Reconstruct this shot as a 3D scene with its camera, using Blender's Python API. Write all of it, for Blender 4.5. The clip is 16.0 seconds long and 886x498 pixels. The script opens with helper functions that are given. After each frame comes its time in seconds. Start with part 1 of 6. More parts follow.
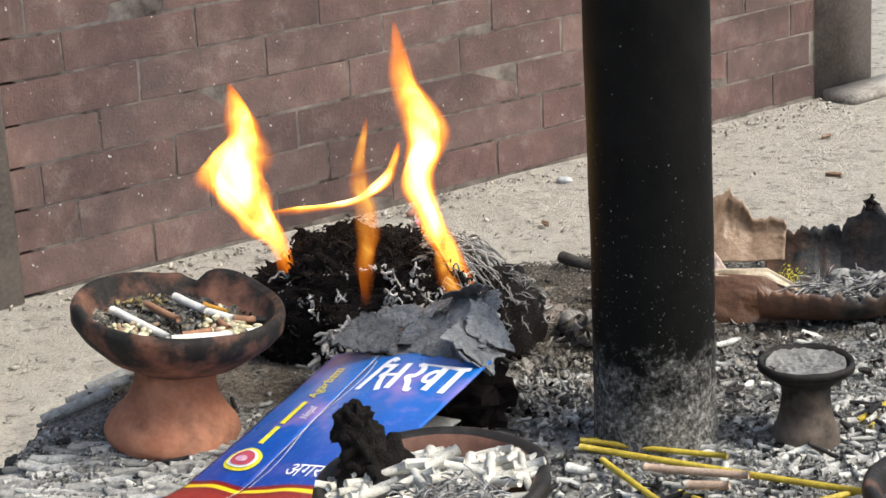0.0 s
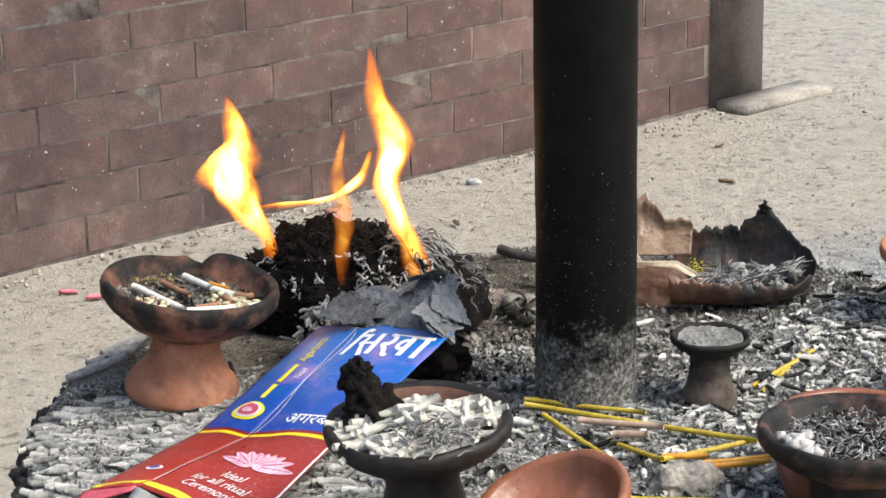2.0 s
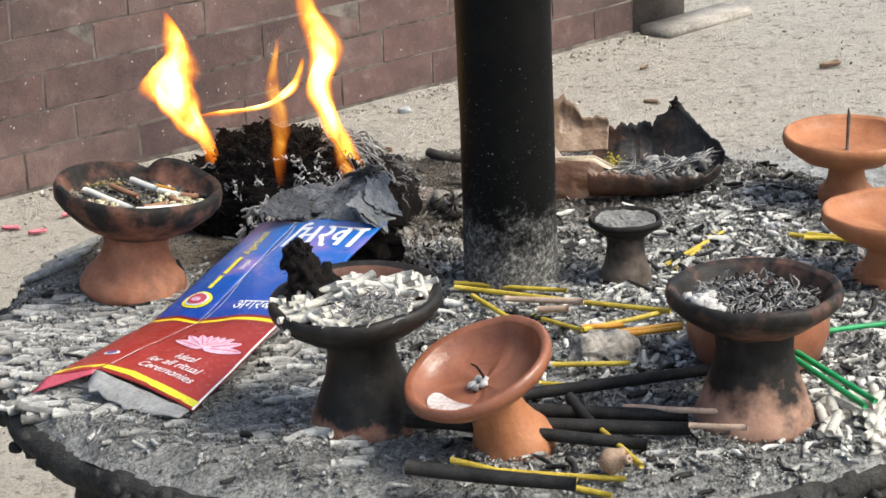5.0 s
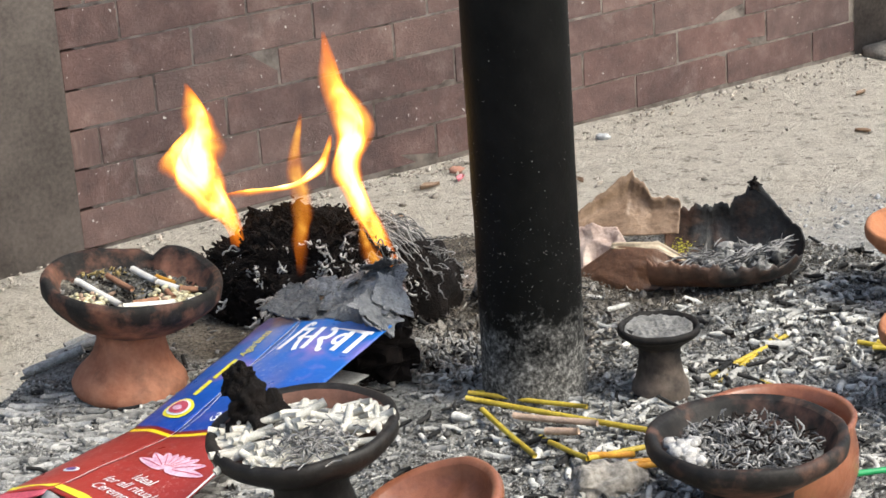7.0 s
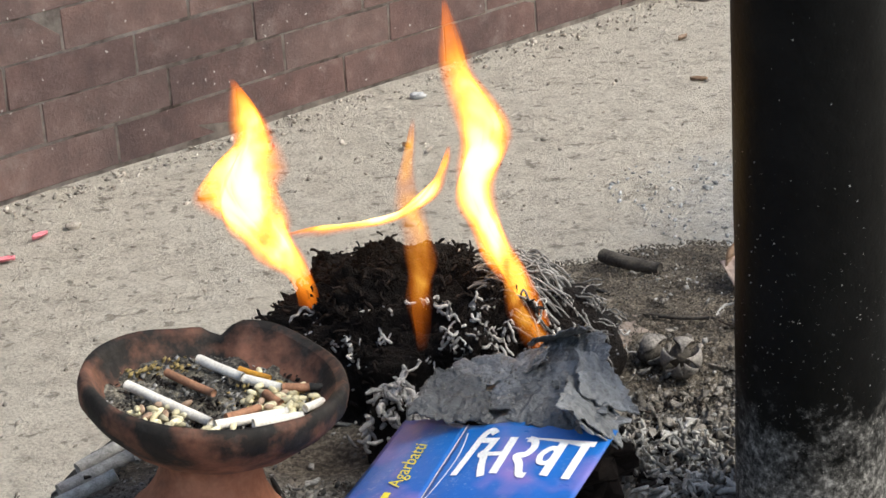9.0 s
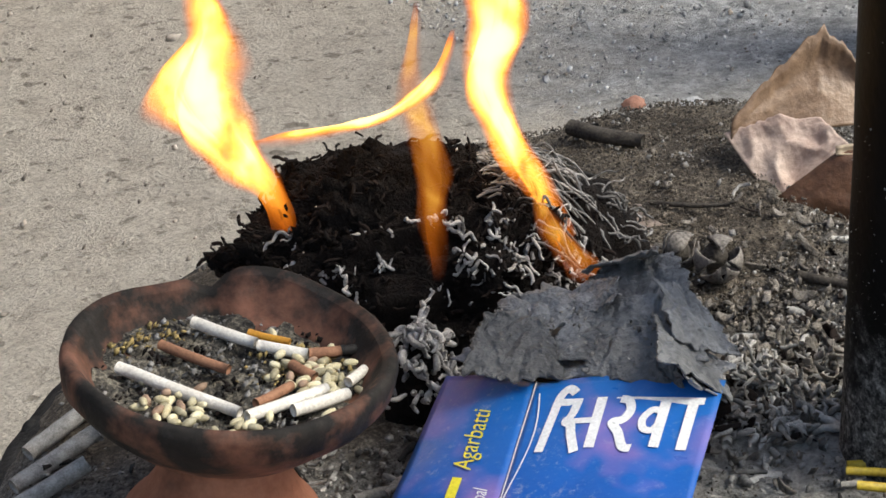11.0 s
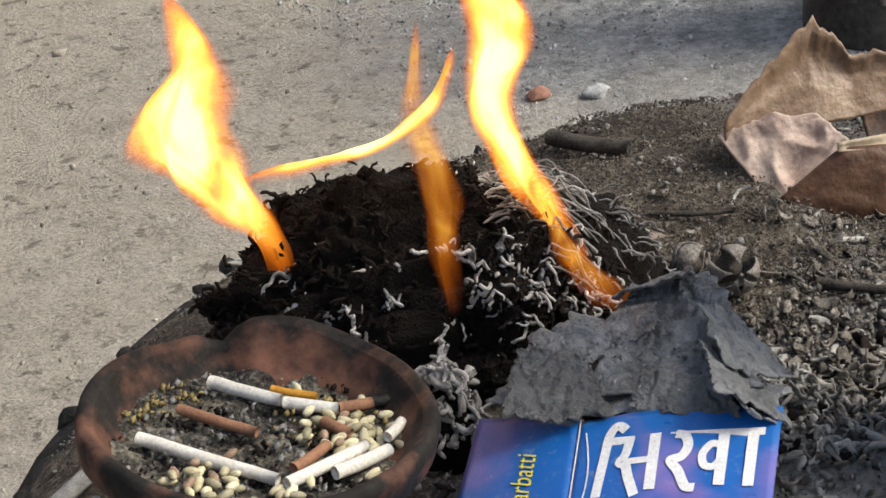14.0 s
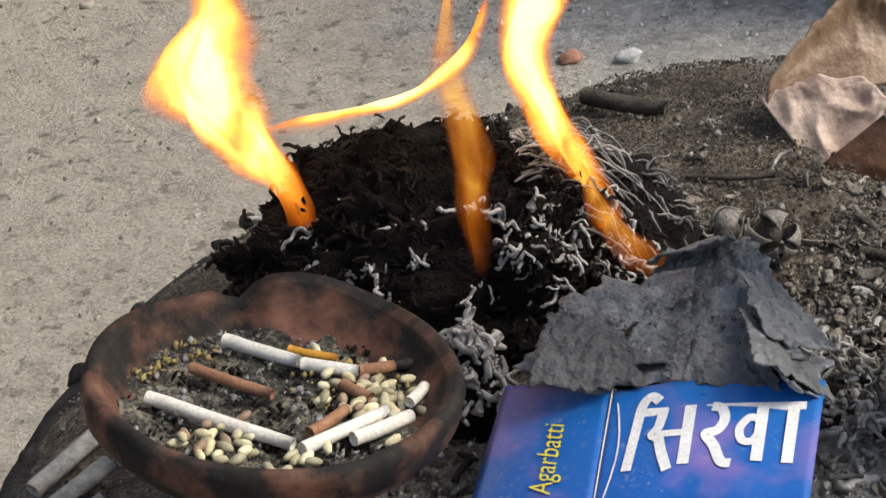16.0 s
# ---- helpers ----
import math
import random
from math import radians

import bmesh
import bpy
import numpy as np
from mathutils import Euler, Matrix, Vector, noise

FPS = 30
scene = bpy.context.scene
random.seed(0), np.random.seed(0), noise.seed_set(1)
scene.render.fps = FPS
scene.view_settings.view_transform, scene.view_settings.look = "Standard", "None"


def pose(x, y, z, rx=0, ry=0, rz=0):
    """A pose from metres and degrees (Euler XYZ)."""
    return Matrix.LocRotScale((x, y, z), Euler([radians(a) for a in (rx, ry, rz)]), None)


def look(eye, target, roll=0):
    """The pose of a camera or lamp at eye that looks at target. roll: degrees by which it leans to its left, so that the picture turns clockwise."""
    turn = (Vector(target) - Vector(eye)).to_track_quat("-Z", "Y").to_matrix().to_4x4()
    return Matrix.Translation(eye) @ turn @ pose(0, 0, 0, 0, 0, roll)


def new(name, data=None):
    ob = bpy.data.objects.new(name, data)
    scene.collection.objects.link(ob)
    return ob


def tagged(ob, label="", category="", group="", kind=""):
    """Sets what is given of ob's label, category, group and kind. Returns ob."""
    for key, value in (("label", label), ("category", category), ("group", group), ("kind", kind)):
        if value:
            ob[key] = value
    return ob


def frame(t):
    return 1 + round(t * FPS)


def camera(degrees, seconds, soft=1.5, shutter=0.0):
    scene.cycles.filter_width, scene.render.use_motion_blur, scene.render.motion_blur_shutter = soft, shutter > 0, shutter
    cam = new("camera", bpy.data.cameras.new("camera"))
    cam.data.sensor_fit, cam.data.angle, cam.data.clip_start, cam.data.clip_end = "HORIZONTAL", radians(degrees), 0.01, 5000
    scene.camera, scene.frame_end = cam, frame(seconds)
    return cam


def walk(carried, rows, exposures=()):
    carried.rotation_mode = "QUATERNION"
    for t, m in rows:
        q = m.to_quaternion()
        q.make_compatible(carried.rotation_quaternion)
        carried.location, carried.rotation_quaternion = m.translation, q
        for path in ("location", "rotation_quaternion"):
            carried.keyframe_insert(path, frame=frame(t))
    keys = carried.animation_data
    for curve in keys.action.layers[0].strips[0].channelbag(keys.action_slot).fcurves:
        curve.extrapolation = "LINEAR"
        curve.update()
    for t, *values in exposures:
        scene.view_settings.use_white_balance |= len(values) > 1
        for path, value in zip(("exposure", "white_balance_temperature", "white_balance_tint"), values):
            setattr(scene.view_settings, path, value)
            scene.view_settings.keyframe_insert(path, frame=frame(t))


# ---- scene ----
cam = camera(24.0, 16.0, soft=1.6)
PATH = [
    (0, (-0.27, -0.93, 0.391), (0.07, 0.956, -0.18), -3.1),
    (0.5, (-0.256, -1.096, 0.432), (0.023, 0.796, -0.152), -2.8),
    (1, (-0.244, -1.12, 0.44), (0.011, 0.772, -0.154), -2.7),
    (1.5, (-0.284, -1.121, 0.45), (0.028, 0.765, -0.139), -2.1),
    (2, (-0.353, -1.121, 0.448), (0.09, 0.742, -0.127), -1.3),
    (2.5, (-0.44, -1.156, 0.45), (0.078, 0.686, -0.134), -0.3),
    (3, (-0.46, -1.165, 0.452), (0.088, 0.665, -0.143), -0.1),
    (3.5, (-0.423, -1.2, 0.432), (0.13, 0.622, -0.181), -0.5),
    (3.7, (-0.403, -1.213, 0.433), (0.138, 0.607, -0.195), -1.0),
    (5.8, (-0.372, -1.21, 0.449), (0.125, 0.623, -0.18), -2.8),
    (6, (-0.402, -1.201, 0.446), (0.117, 0.625, -0.183), -2.6),
    (6.5, (-0.342, -1.182, 0.458), (0.093, 0.662, -0.181), -3.6),
    (7, (-0.188, -1.112, 0.457), (0.049, 0.775, -0.161), -4.1),
    (7.5, (-0.158, -1.059, 0.46), (0.057, 0.834, -0.151), -3.3),
    (8, (-0.154, -0.927, 0.421), (0.014, 0.979, -0.163), -3.4),
    (8.5, (-0.269, -0.774, 0.42), (0.07, 1.104, -0.178), -3.0),
    (9, (-0.351, -0.684, 0.399), (0.182, 1.117, -0.289), -3.7),
    (9.2, (-0.381, -0.642, 0.394), (0.209, 1.129, -0.323), -3.8),
    (11.3, (-0.426, -0.478, 0.4), (0.377, 1.108, -0.515), -3.8),
    (11.5, (-0.44, -0.482, 0.409), (0.398, 1.096, -0.491), -4.2),
    (12, (-0.461, -0.486, 0.411), (0.435, 1.082, -0.448), -4.1),
    (12.5, (-0.46, -0.486, 0.407), (0.437, 1.081, -0.453), -4.4),
    (13, (-0.454, -0.486, 0.408), (0.439, 1.08, -0.458), -5.0),
    (13.5, (-0.451, -0.452, 0.391), (0.438, 1.102, -0.501), -4.6),
    (14, (-0.433, -0.413, 0.394), (0.443, 1.129, -0.53), -5.2),
    (14.5, (-0.419, -0.381, 0.38), (0.462, 1.161, -0.54), -4.0),
    (15, (-0.417, -0.372, 0.369), (0.443, 1.163, -0.582), -4.1),
    (15.5, (-0.418, -0.378, 0.369), (0.434, 1.158, -0.587), -4.0),
    (16, (-0.421, -0.39, 0.378), (0.424, 1.153, -0.574), -4.3),
]
walk(cam, [(t, look(e, g, r)) for t, e, g, r in PATH], exposures=[(0, 0.86, 6350, 4), (8, 0.84, 6350, 4), (9.2, 0.68, 6400, 4), (11.3, 0.46, 6500, 5), (13, 0.42, 6600, 5), (16, 0.42, 6650, 5)])

# ---- light: hazy daylight ----
world = bpy.data.worlds.new("world")
scene.world = world
world.use_nodes = True
wnt = world.node_tree
sky = wnt.nodes.new("ShaderNodeTexSky")
sky.sky_type, sky.sun_disc = "NISHITA", False
sky.sun_elevation, sky.sun_rotation = radians(50), radians(125)
sky.dust_density = 4.0
wnt.links.new(sky.outputs[0], wnt.nodes["Background"].inputs[0])
wnt.nodes["Background"].inputs[1].default_value = 0.13
sun = new("sun", bpy.data.lights.new("sun", "SUN"))
sun.data.energy, sun.data.angle, sun.data.color = 2.1, radians(24), (1.0, 0.95, 0.87)
sun.matrix_world = look((0, 0, 0), (-0.53, 0.37, -0.77))

# ---- materials ----
def mat(name, build):
    m = bpy.data.materials.new(name)
    m.use_nodes = True
    nt = m.node_tree
    nt.nodes.clear()
    out = nt.nodes.new("ShaderNodeOutputMaterial")
    bs = nt.nodes.new("ShaderNodeBsdfPrincipled")
    nt.links.new(bs.outputs[0], out.inputs[0])
    build(nt, bs)
    return m


def node(nt, kind, **kw):
    n = nt.nodes.new(kind)
    for k, v in kw.items():
        if k in n.inputs:
            n.inputs[k].default_value = v
    return n


def coords(nt, what="Object"):
    return nt.nodes.new("ShaderNodeTexCoord").outputs[what]


def noise_of(nt, scale, detail=6.0, rough=0.6, vec=None, dist=0.0):
    n = node(nt, "ShaderNodeTexNoise", Scale=scale, Detail=detail, Roughness=rough, Distortion=dist)
    nt.links.new(vec or coords(nt), n.inputs["Vector"])
    return n.outputs["Fac"]


def ramp(nt, fac, stops):
    r = nt.nodes.new("ShaderNodeValToRGB")
    e = r.color_ramp.elements
    while len(e) < len(stops):
        e.new(0.5)
    for el, (p, c) in zip(e, stops):
        el.position = p
        el.color = (*c, 1) if len(c) == 3 else c
    nt.links.new(fac, r.inputs[0])
    return r.outputs[0]


def mixc(nt, fac, a, b, mode="MIX"):
    m = nt.nodes.new("ShaderNodeMix")
    m.data_type, m.blend_type = "RGBA", mode
    for sock, v in ((m.inputs[0], fac), (m.inputs[6], a), (m.inputs[7], b)):
        if isinstance(v, (int, float)):
            sock.default_value = v
        elif isinstance(v, tuple):
            sock.default_value = (*v, 1)
        else:
            nt.links.new(v, sock)
    return m.outputs[2]


def bump(nt, bs, fac, strength, dist):
    b = node(nt, "ShaderNodeBump", Strength=strength, Distance=dist)
    nt.links.new(fac, b.inputs["Height"])
    nt.links.new(b.outputs[0], bs.inputs["Normal"])


def height_of(nt):
    sp = nt.nodes.new("ShaderNodeSeparateXYZ")
    nt.links.new(coords(nt), sp.inputs[0])
    return sp.outputs


def maprange(nt, v, a, b, c=0.0, d=1.0):
    m = nt.nodes.new("ShaderNodeMapRange")
    for i, x in enumerate((a, b, c, d)):
        m.inputs[i + 1].default_value = x
    nt.links.new(v, m.inputs[0])
    return m.outputs[0]


def add(nt, a, b, op="ADD"):
    m = nt.nodes.new("ShaderNodeMath")
    m.operation = op
    for i, v in enumerate((a, b)):
        if isinstance(v, (int, float)):
            m.inputs[i].default_value = v
        else:
            nt.links.new(v, m.inputs[i])
    return m.outputs[0]


def simple(name, c1, c2, scale, rough=0.8, bumpy=0.4, dist=0.001, fine=8, metal=0.0, spread=(0.35, 0.65), island=0.0, obj=0.0):
    """Two-tone noisy surface; island / obj: how far loose pieces differ from one another."""
    def b(nt, bs):
        col = ramp(nt, noise_of(nt, scale), [(spread[0], c1), (spread[1], c2)])
        fine_n = noise_of(nt, scale * fine, 4)
        col = mixc(nt, 0.35, col, ramp(nt, fine_n, [(0.3, tuple(x * 0.55 for x in c1)), (0.7, tuple(min(1, x * 1.25) for x in c2))]))
        if island or obj:
            src = nt.nodes.new("ShaderNodeNewGeometry").outputs["Random Per Island"] if island else nt.nodes.new("ShaderNodeObjectInfo").outputs["Random"]
            k = island or obj
            col = mixc(nt, 1.0, col, ramp(nt, src, [(0, (1 - k,) * 3), (1, (1 + k * 0.5,) * 3)]), "MULTIPLY")
        nt.links.new(col, bs.inputs["Base Color"])
        bs.inputs["Roughness"].default_value, bs.inputs["Metallic"].default_value = rough, metal
        if max(c2) < 0.12:
            bs.inputs["Specular IOR Level"].default_value = 0.2
        bump(nt, bs, fine_n, bumpy, dist)
    return mat(name, b)


def clay(name, c1, c2, soot, lo, hi, rough=0.75):
    """Fired clay with soot that lies thickest between two heights."""
    def b(nt, bs):
        base = ramp(nt, noise_of(nt, 60), [(0.3, c1), (0.7, c2)])
        base = mixc(nt, 0.13, base, ramp(nt, noise_of(nt, 420, 4), [(0.35, tuple(x * 0.5 for x in c1)), (0.65, tuple(min(1, x * 1.3) for x in c2))]))
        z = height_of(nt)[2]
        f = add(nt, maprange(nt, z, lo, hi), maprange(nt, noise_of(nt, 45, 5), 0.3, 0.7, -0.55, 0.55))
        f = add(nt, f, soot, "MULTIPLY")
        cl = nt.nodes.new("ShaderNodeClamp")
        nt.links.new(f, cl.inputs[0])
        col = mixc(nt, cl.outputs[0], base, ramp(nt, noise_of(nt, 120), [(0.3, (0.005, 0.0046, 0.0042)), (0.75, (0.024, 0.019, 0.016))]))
        dust = ramp(nt, noise_of(nt, 110, 9, 0.78), [(0.52, (0, 0, 0)), (0.72, (1, 1, 1))])
        col = mixc(nt, add(nt, dust, 0.08, "MULTIPLY"), col, (0.30, 0.28, 0.26))
        nt.links.new(col, bs.inputs["Base Color"])
        bs.inputs["Roughness"].default_value = rough
        bs.inputs["Specular IOR Level"].default_value = 0.5 if rough < 0.4 else 0.28
        bump(nt, bs, noise_of(nt, 150, 7, 0.6), 0.5, 0.0012)
    return mat(name, b)


def build_ash(nt, bs):
    big = noise_of(nt, 22, 8, 0.65)
    fine = noise_of(nt, 420, 8, 0.7)
    col = ramp(nt, add(nt, add(nt, big, 0.55, "MULTIPLY"), add(nt, fine, 0.5, "MULTIPLY")), [(0.38, (0.020, 0.019, 0.018)), (0.46, (0.13, 0.125, 0.117)), (0.54, (0.36, 0.35, 0.33)), (0.66, (0.58, 0.565, 0.54))])
    xyz = height_of(nt)
    back = maprange(nt, add(nt, xyz[1], add(nt, noise_of(nt, 14), 0.16, "MULTIPLY")), 0.14, 0.21)
    right = maprange(nt, xyz[0], 0.10, 0.17, 1.0, 0.0)
    soil = ramp(nt, add(nt, add(nt, big, 0.4, "MULTIPLY"), add(nt, fine, 0.6, "MULTIPLY")), [(0.37, (0.014, 0.011, 0.009)), (0.48, (0.088, 0.070, 0.052)), (0.60, (0.30, 0.255, 0.20))])
    col = mixc(nt, add(nt, back, right, "MULTIPLY"), col, soil)
    front = maprange(nt, add(nt, add(nt, xyz[0], xyz[1]), add(nt, noise_of(nt, 17, 7, 0.7), 0.30, "MULTIPLY")), 0.06, -0.06)
    dusted = maprange(nt, add(nt, add(nt, xyz[0], add(nt, xyz[1], -0.4, "MULTIPLY")), add(nt, noise_of(nt, 21, 6, 0.7), 0.26, "MULTIPLY")), 0.13, 0.23, 0.0, 0.85)
    front = add(nt, front, dusted, "MAXIMUM")
    pale = ramp(nt, fine, [(0.34, (0.05, 0.048, 0.045)), (0.50, (0.34, 0.33, 0.31)), (0.66, (0.62, 0.605, 0.575))])
    patch_ = maprange(nt, noise_of(nt, 24, 7, 0.72, None, 0.4), 0.44, 0.56, 0.12, 0.9)
    char = ramp(nt, fine, [(0.40, (0.010, 0.0095, 0.009)), (0.62, (0.13, 0.125, 0.118))])
    col = mixc(nt, add(nt, front, 0.55, "MULTIPLY"), col, char)
    col = mixc(nt, add(nt, front, patch_, "MULTIPLY"), col, pale)
    nt.links.new(col, bs.inputs["Base Color"])
    bs.inputs["Roughness"].default_value = 0.95
    bump(nt, bs, add(nt, fine, noise_of(nt, 1500, 4), "ADD"), 0.9, 0.003)


def build_pole(nt, bs):
    z = height_of(nt)[2]
    f = maprange(nt, add(nt, z, maprange(nt, noise_of(nt, 90, 8, 0.75), 0.3, 0.7, -0.028, 0.028)), 0.030, 0.062, 1.0, 0.0)
    cl = nt.nodes.new("ShaderNodeClamp")
    nt.links.new(f, cl.inputs[0])
    paint = ramp(nt, noise_of(nt, 55, 6), [(0.35, (0.0016, 0.0016, 0.0015)), (0.8, (0.0060, 0.0058, 0.0056))])
    dust = ramp(nt, noise_of(nt, 330, 8, 0.78), [(0.40, (0.020, 0.019, 0.018)), (0.52, (0.13, 0.125, 0.118)), (0.66, (0.46, 0.445, 0.42))])
    fleck = ramp(nt, noise_of(nt, 460, 6, 0.62), [(0.66, (0, 0, 0)), (0.73, (0.8, 0.8, 0.8))])
    col = mixc(nt, cl.outputs[0], paint, dust)
    fl = add(nt, fleck, maprange(nt, z, 0.16, 0.02, 0.05, 0.8), "MULTIPLY")
    col = mixc(nt, fl, col, (0.42, 0.41, 0.39))
    nt.links.new(col, bs.inputs["Base Color"])
    nt.links.new(maprange(nt, cl.outputs[0], 0, 1, 0.55, 0.9), bs.inputs["Roughness"])
    bs.inputs["Specular IOR Level"].default_value = 0.12
    bump(nt, bs, noise_of(nt, 260, 6), 0.35, 0.0008)


def build_ground(nt, bs):
    big = noise_of(nt, 2.2, 6)
    mid = noise_of(nt, 26, 8, 0.7)
    fine = noise_of(nt, 210, 6, 0.7)
    col = ramp(nt, big, [(0.3, (0.47, 0.42, 0.355)), (0.7, (0.64, 0.585, 0.505))])
    col = mixc(nt, 0.72, col, ramp(nt, mid, [(0.33, (0.25, 0.212, 0.172)), (0.47, (0.59, 0.535, 0.455)), (0.72, (0.77, 0.72, 0.635))]))
    col = mixc(nt, 0.34, col, ramp(nt, fine, [(0.38, (0.16, 0.135, 0.11)), (0.50, (0.55, 0.495, 0.42)), (0.7, (0.74, 0.69, 0.61))]))
    # shade of small bumps, put into the colour as dark specks
    bump_shade = ramp(nt, noise_of(nt, 44, 3, 0.55), [(0.33, (0.30, 0.27, 0.24)), (0.39, (1, 1, 1))])
    col = mixc(nt, 0.7, col, bump_shade, "MULTIPLY")
    xyz = height_of(nt)
    dx, dy = add(nt, xyz[0], -1.20), add(nt, xyz[1], -1.62)
    d2 = add(nt, add(nt, dx, dx, "MULTIPLY"), add(nt, dy, dy, "MULTIPLY"))
    cold = maprange(nt, add(nt, d2, add(nt, noise_of(nt, 5, 6, 0.7), 0.5, "MULTIPLY")), 0.62, 0.30)
    col = mixc(nt, add(nt, cold, 0.88, "MULTIPLY"), col, ramp(nt, noise_of(nt, 42, 8, 0.8), [(0.36, (0.16, 0.165, 0.175)), (0.5, (0.42, 0.43, 0.44)), (0.62, (0.74, 0.75, 0.76))]))
    nt.links.new(col, bs.inputs["Base Color"])
    bs.inputs["Roughness"].default_value = 0.9
    bump(nt, bs, add(nt, mid, add(nt, fine, 0.4, "MULTIPLY")), 1.0, 0.030)


def build_brick(nt, bs):
    rnd = nt.nodes.new("ShaderNodeObjectInfo").outputs["Random"]
    v = nt.nodes.new("ShaderNodeVectorMath")
    v.operation = "ADD"
    nt.links.new(coords(nt), v.inputs[0])
    nt.links.new(ramp(nt, rnd, [(0, (0, 0, 0)), (1, (9, 7, 5))]), v.inputs[1])
    n1, n2 = noise_of(nt, 21, 7, 0.65, v.outputs[0]), noise_of(nt, 190, 6, 0.7, v.outputs[0])
    col = ramp(nt, rnd, [(0, (0.075, 0.043, 0.040)), (0.35, (0.120, 0.063, 0.055)), (0.7, (0.108, 0.072, 0.066)), (1, (0.180, 0.110, 0.094))])
    col = mixc(nt, 0.55, col, ramp(nt, n1, [(0.3, (0.040, 0.025, 0.024)), (0.52, (0.105, 0.060, 0.052)), (0.72, (0.20, 0.142, 0.124))]))
    col = mixc(nt, ramp(nt, n2, [(0.60, (0, 0, 0)), (0.80, (0.45, 0.45, 0.45))]), col, (0.30, 0.26, 0.235))
    pos = nt.nodes.new("ShaderNodeNewGeometry").outputs["Position"]
    soot = ramp(nt, noise_of(nt, 3.1, 5, 0.6, pos), [(0.40, (0.68, 0.68, 0.71)), (0.62, (1.2, 1.18, 1.16))])
    col = mixc(nt, 1.0, col, soot, "MULTIPLY")
    smear = ramp(nt, noise_of(nt, 13, 9, 0.75, pos), [(0.55, (0, 0, 0)), (0.72, (0.5, 0.5, 0.5))])
    col = mixc(nt, smear, col, (0.24, 0.195, 0.175))
    splash = ramp(nt, noise_of(nt, 120, 2, 0.4, pos), [(0.735, (0, 0, 0)), (0.76, (0.8, 0.8, 0.8))])
    col = mixc(nt, splash, col, (0.50, 0.47, 0.44))
    nt.links.new(col, bs.inputs["Base Color"])
    bs.inputs["Roughness"].default_value = 0.75
    bump(nt, bs, add(nt, n1, n2), 0.6, 0.004)


def printed(name, build):
    """Glossy printed card, coloured by its own unit square (u across, v along)."""
    def b(nt, bs):
        sp = nt.nodes.new("ShaderNodeSeparateXYZ")
        nt.links.new(coords(nt, "UV"), sp.inputs[0])
        col = build(nt, sp.outputs[0], sp.outputs[1])
        patchy = maprange(nt, noise_of(nt, 34, 4, 0.6), 0.42, 0.66)
        scuff = ramp(nt, noise_of(nt, 330, 8, 0.8), [(0.54, (0, 0, 0)), (0.68, (1, 1, 1))])
        scuff = add(nt, scuff, add(nt, patchy, 0.25), "MULTIPLY")
        col = mixc(nt, add(nt, scuff, 0.4, "MULTIPLY"), col, (0.55, 0.54, 0.52))
        nt.links.new(col, bs.inputs["Base Color"])
        nt.links.new(maprange(nt, noise_of(nt, 60, 5), 0.3, 0.7, 0.26, 0.5), bs.inputs["Roughness"])
        bs.inputs["Specular IOR Level"].default_value = 0.4
        bump(nt, bs, noise_of(nt, 60, 4), 0.35, 0.0014)
    return mat(name, b)


def card_colours(nt, u, v):
    col = ramp(nt, v, [(0.0, (0.36, 0.034, 0.024)), (0.36, (0.27, 0.026, 0.020)), (0.425, (0.17, 0.014, 0.010)), (0.43, (0.010, 0.050, 0.30)), (0.7, (0.008, 0.085, 0.38)), (1.0, (0.010, 0.130, 0.45))])
    r = col.node.color_ramp
    e = r.elements.new(0.40); e.color = (0.86, 0.62, 0.02, 1)
    e = r.elements.new(0.41); e.color = (0.86, 0.62, 0.02, 1)
    e = r.elements.new(0.395); e.color = (0.20, 0.018, 0.016, 1)
    e = r.elements.new(0.414); e.color = (0.22, 0.012, 0.012, 1)
    glow = add(nt, maprange(nt, noise_of(nt, 22, 3), 0.54, 0.70), maprange(nt, v, 0.46, 0.6), "MULTIPLY")
    return mixc(nt, add(nt, glow, 0.65, "MULTIPLY"), col, (0.33, 0.17, 0.42))


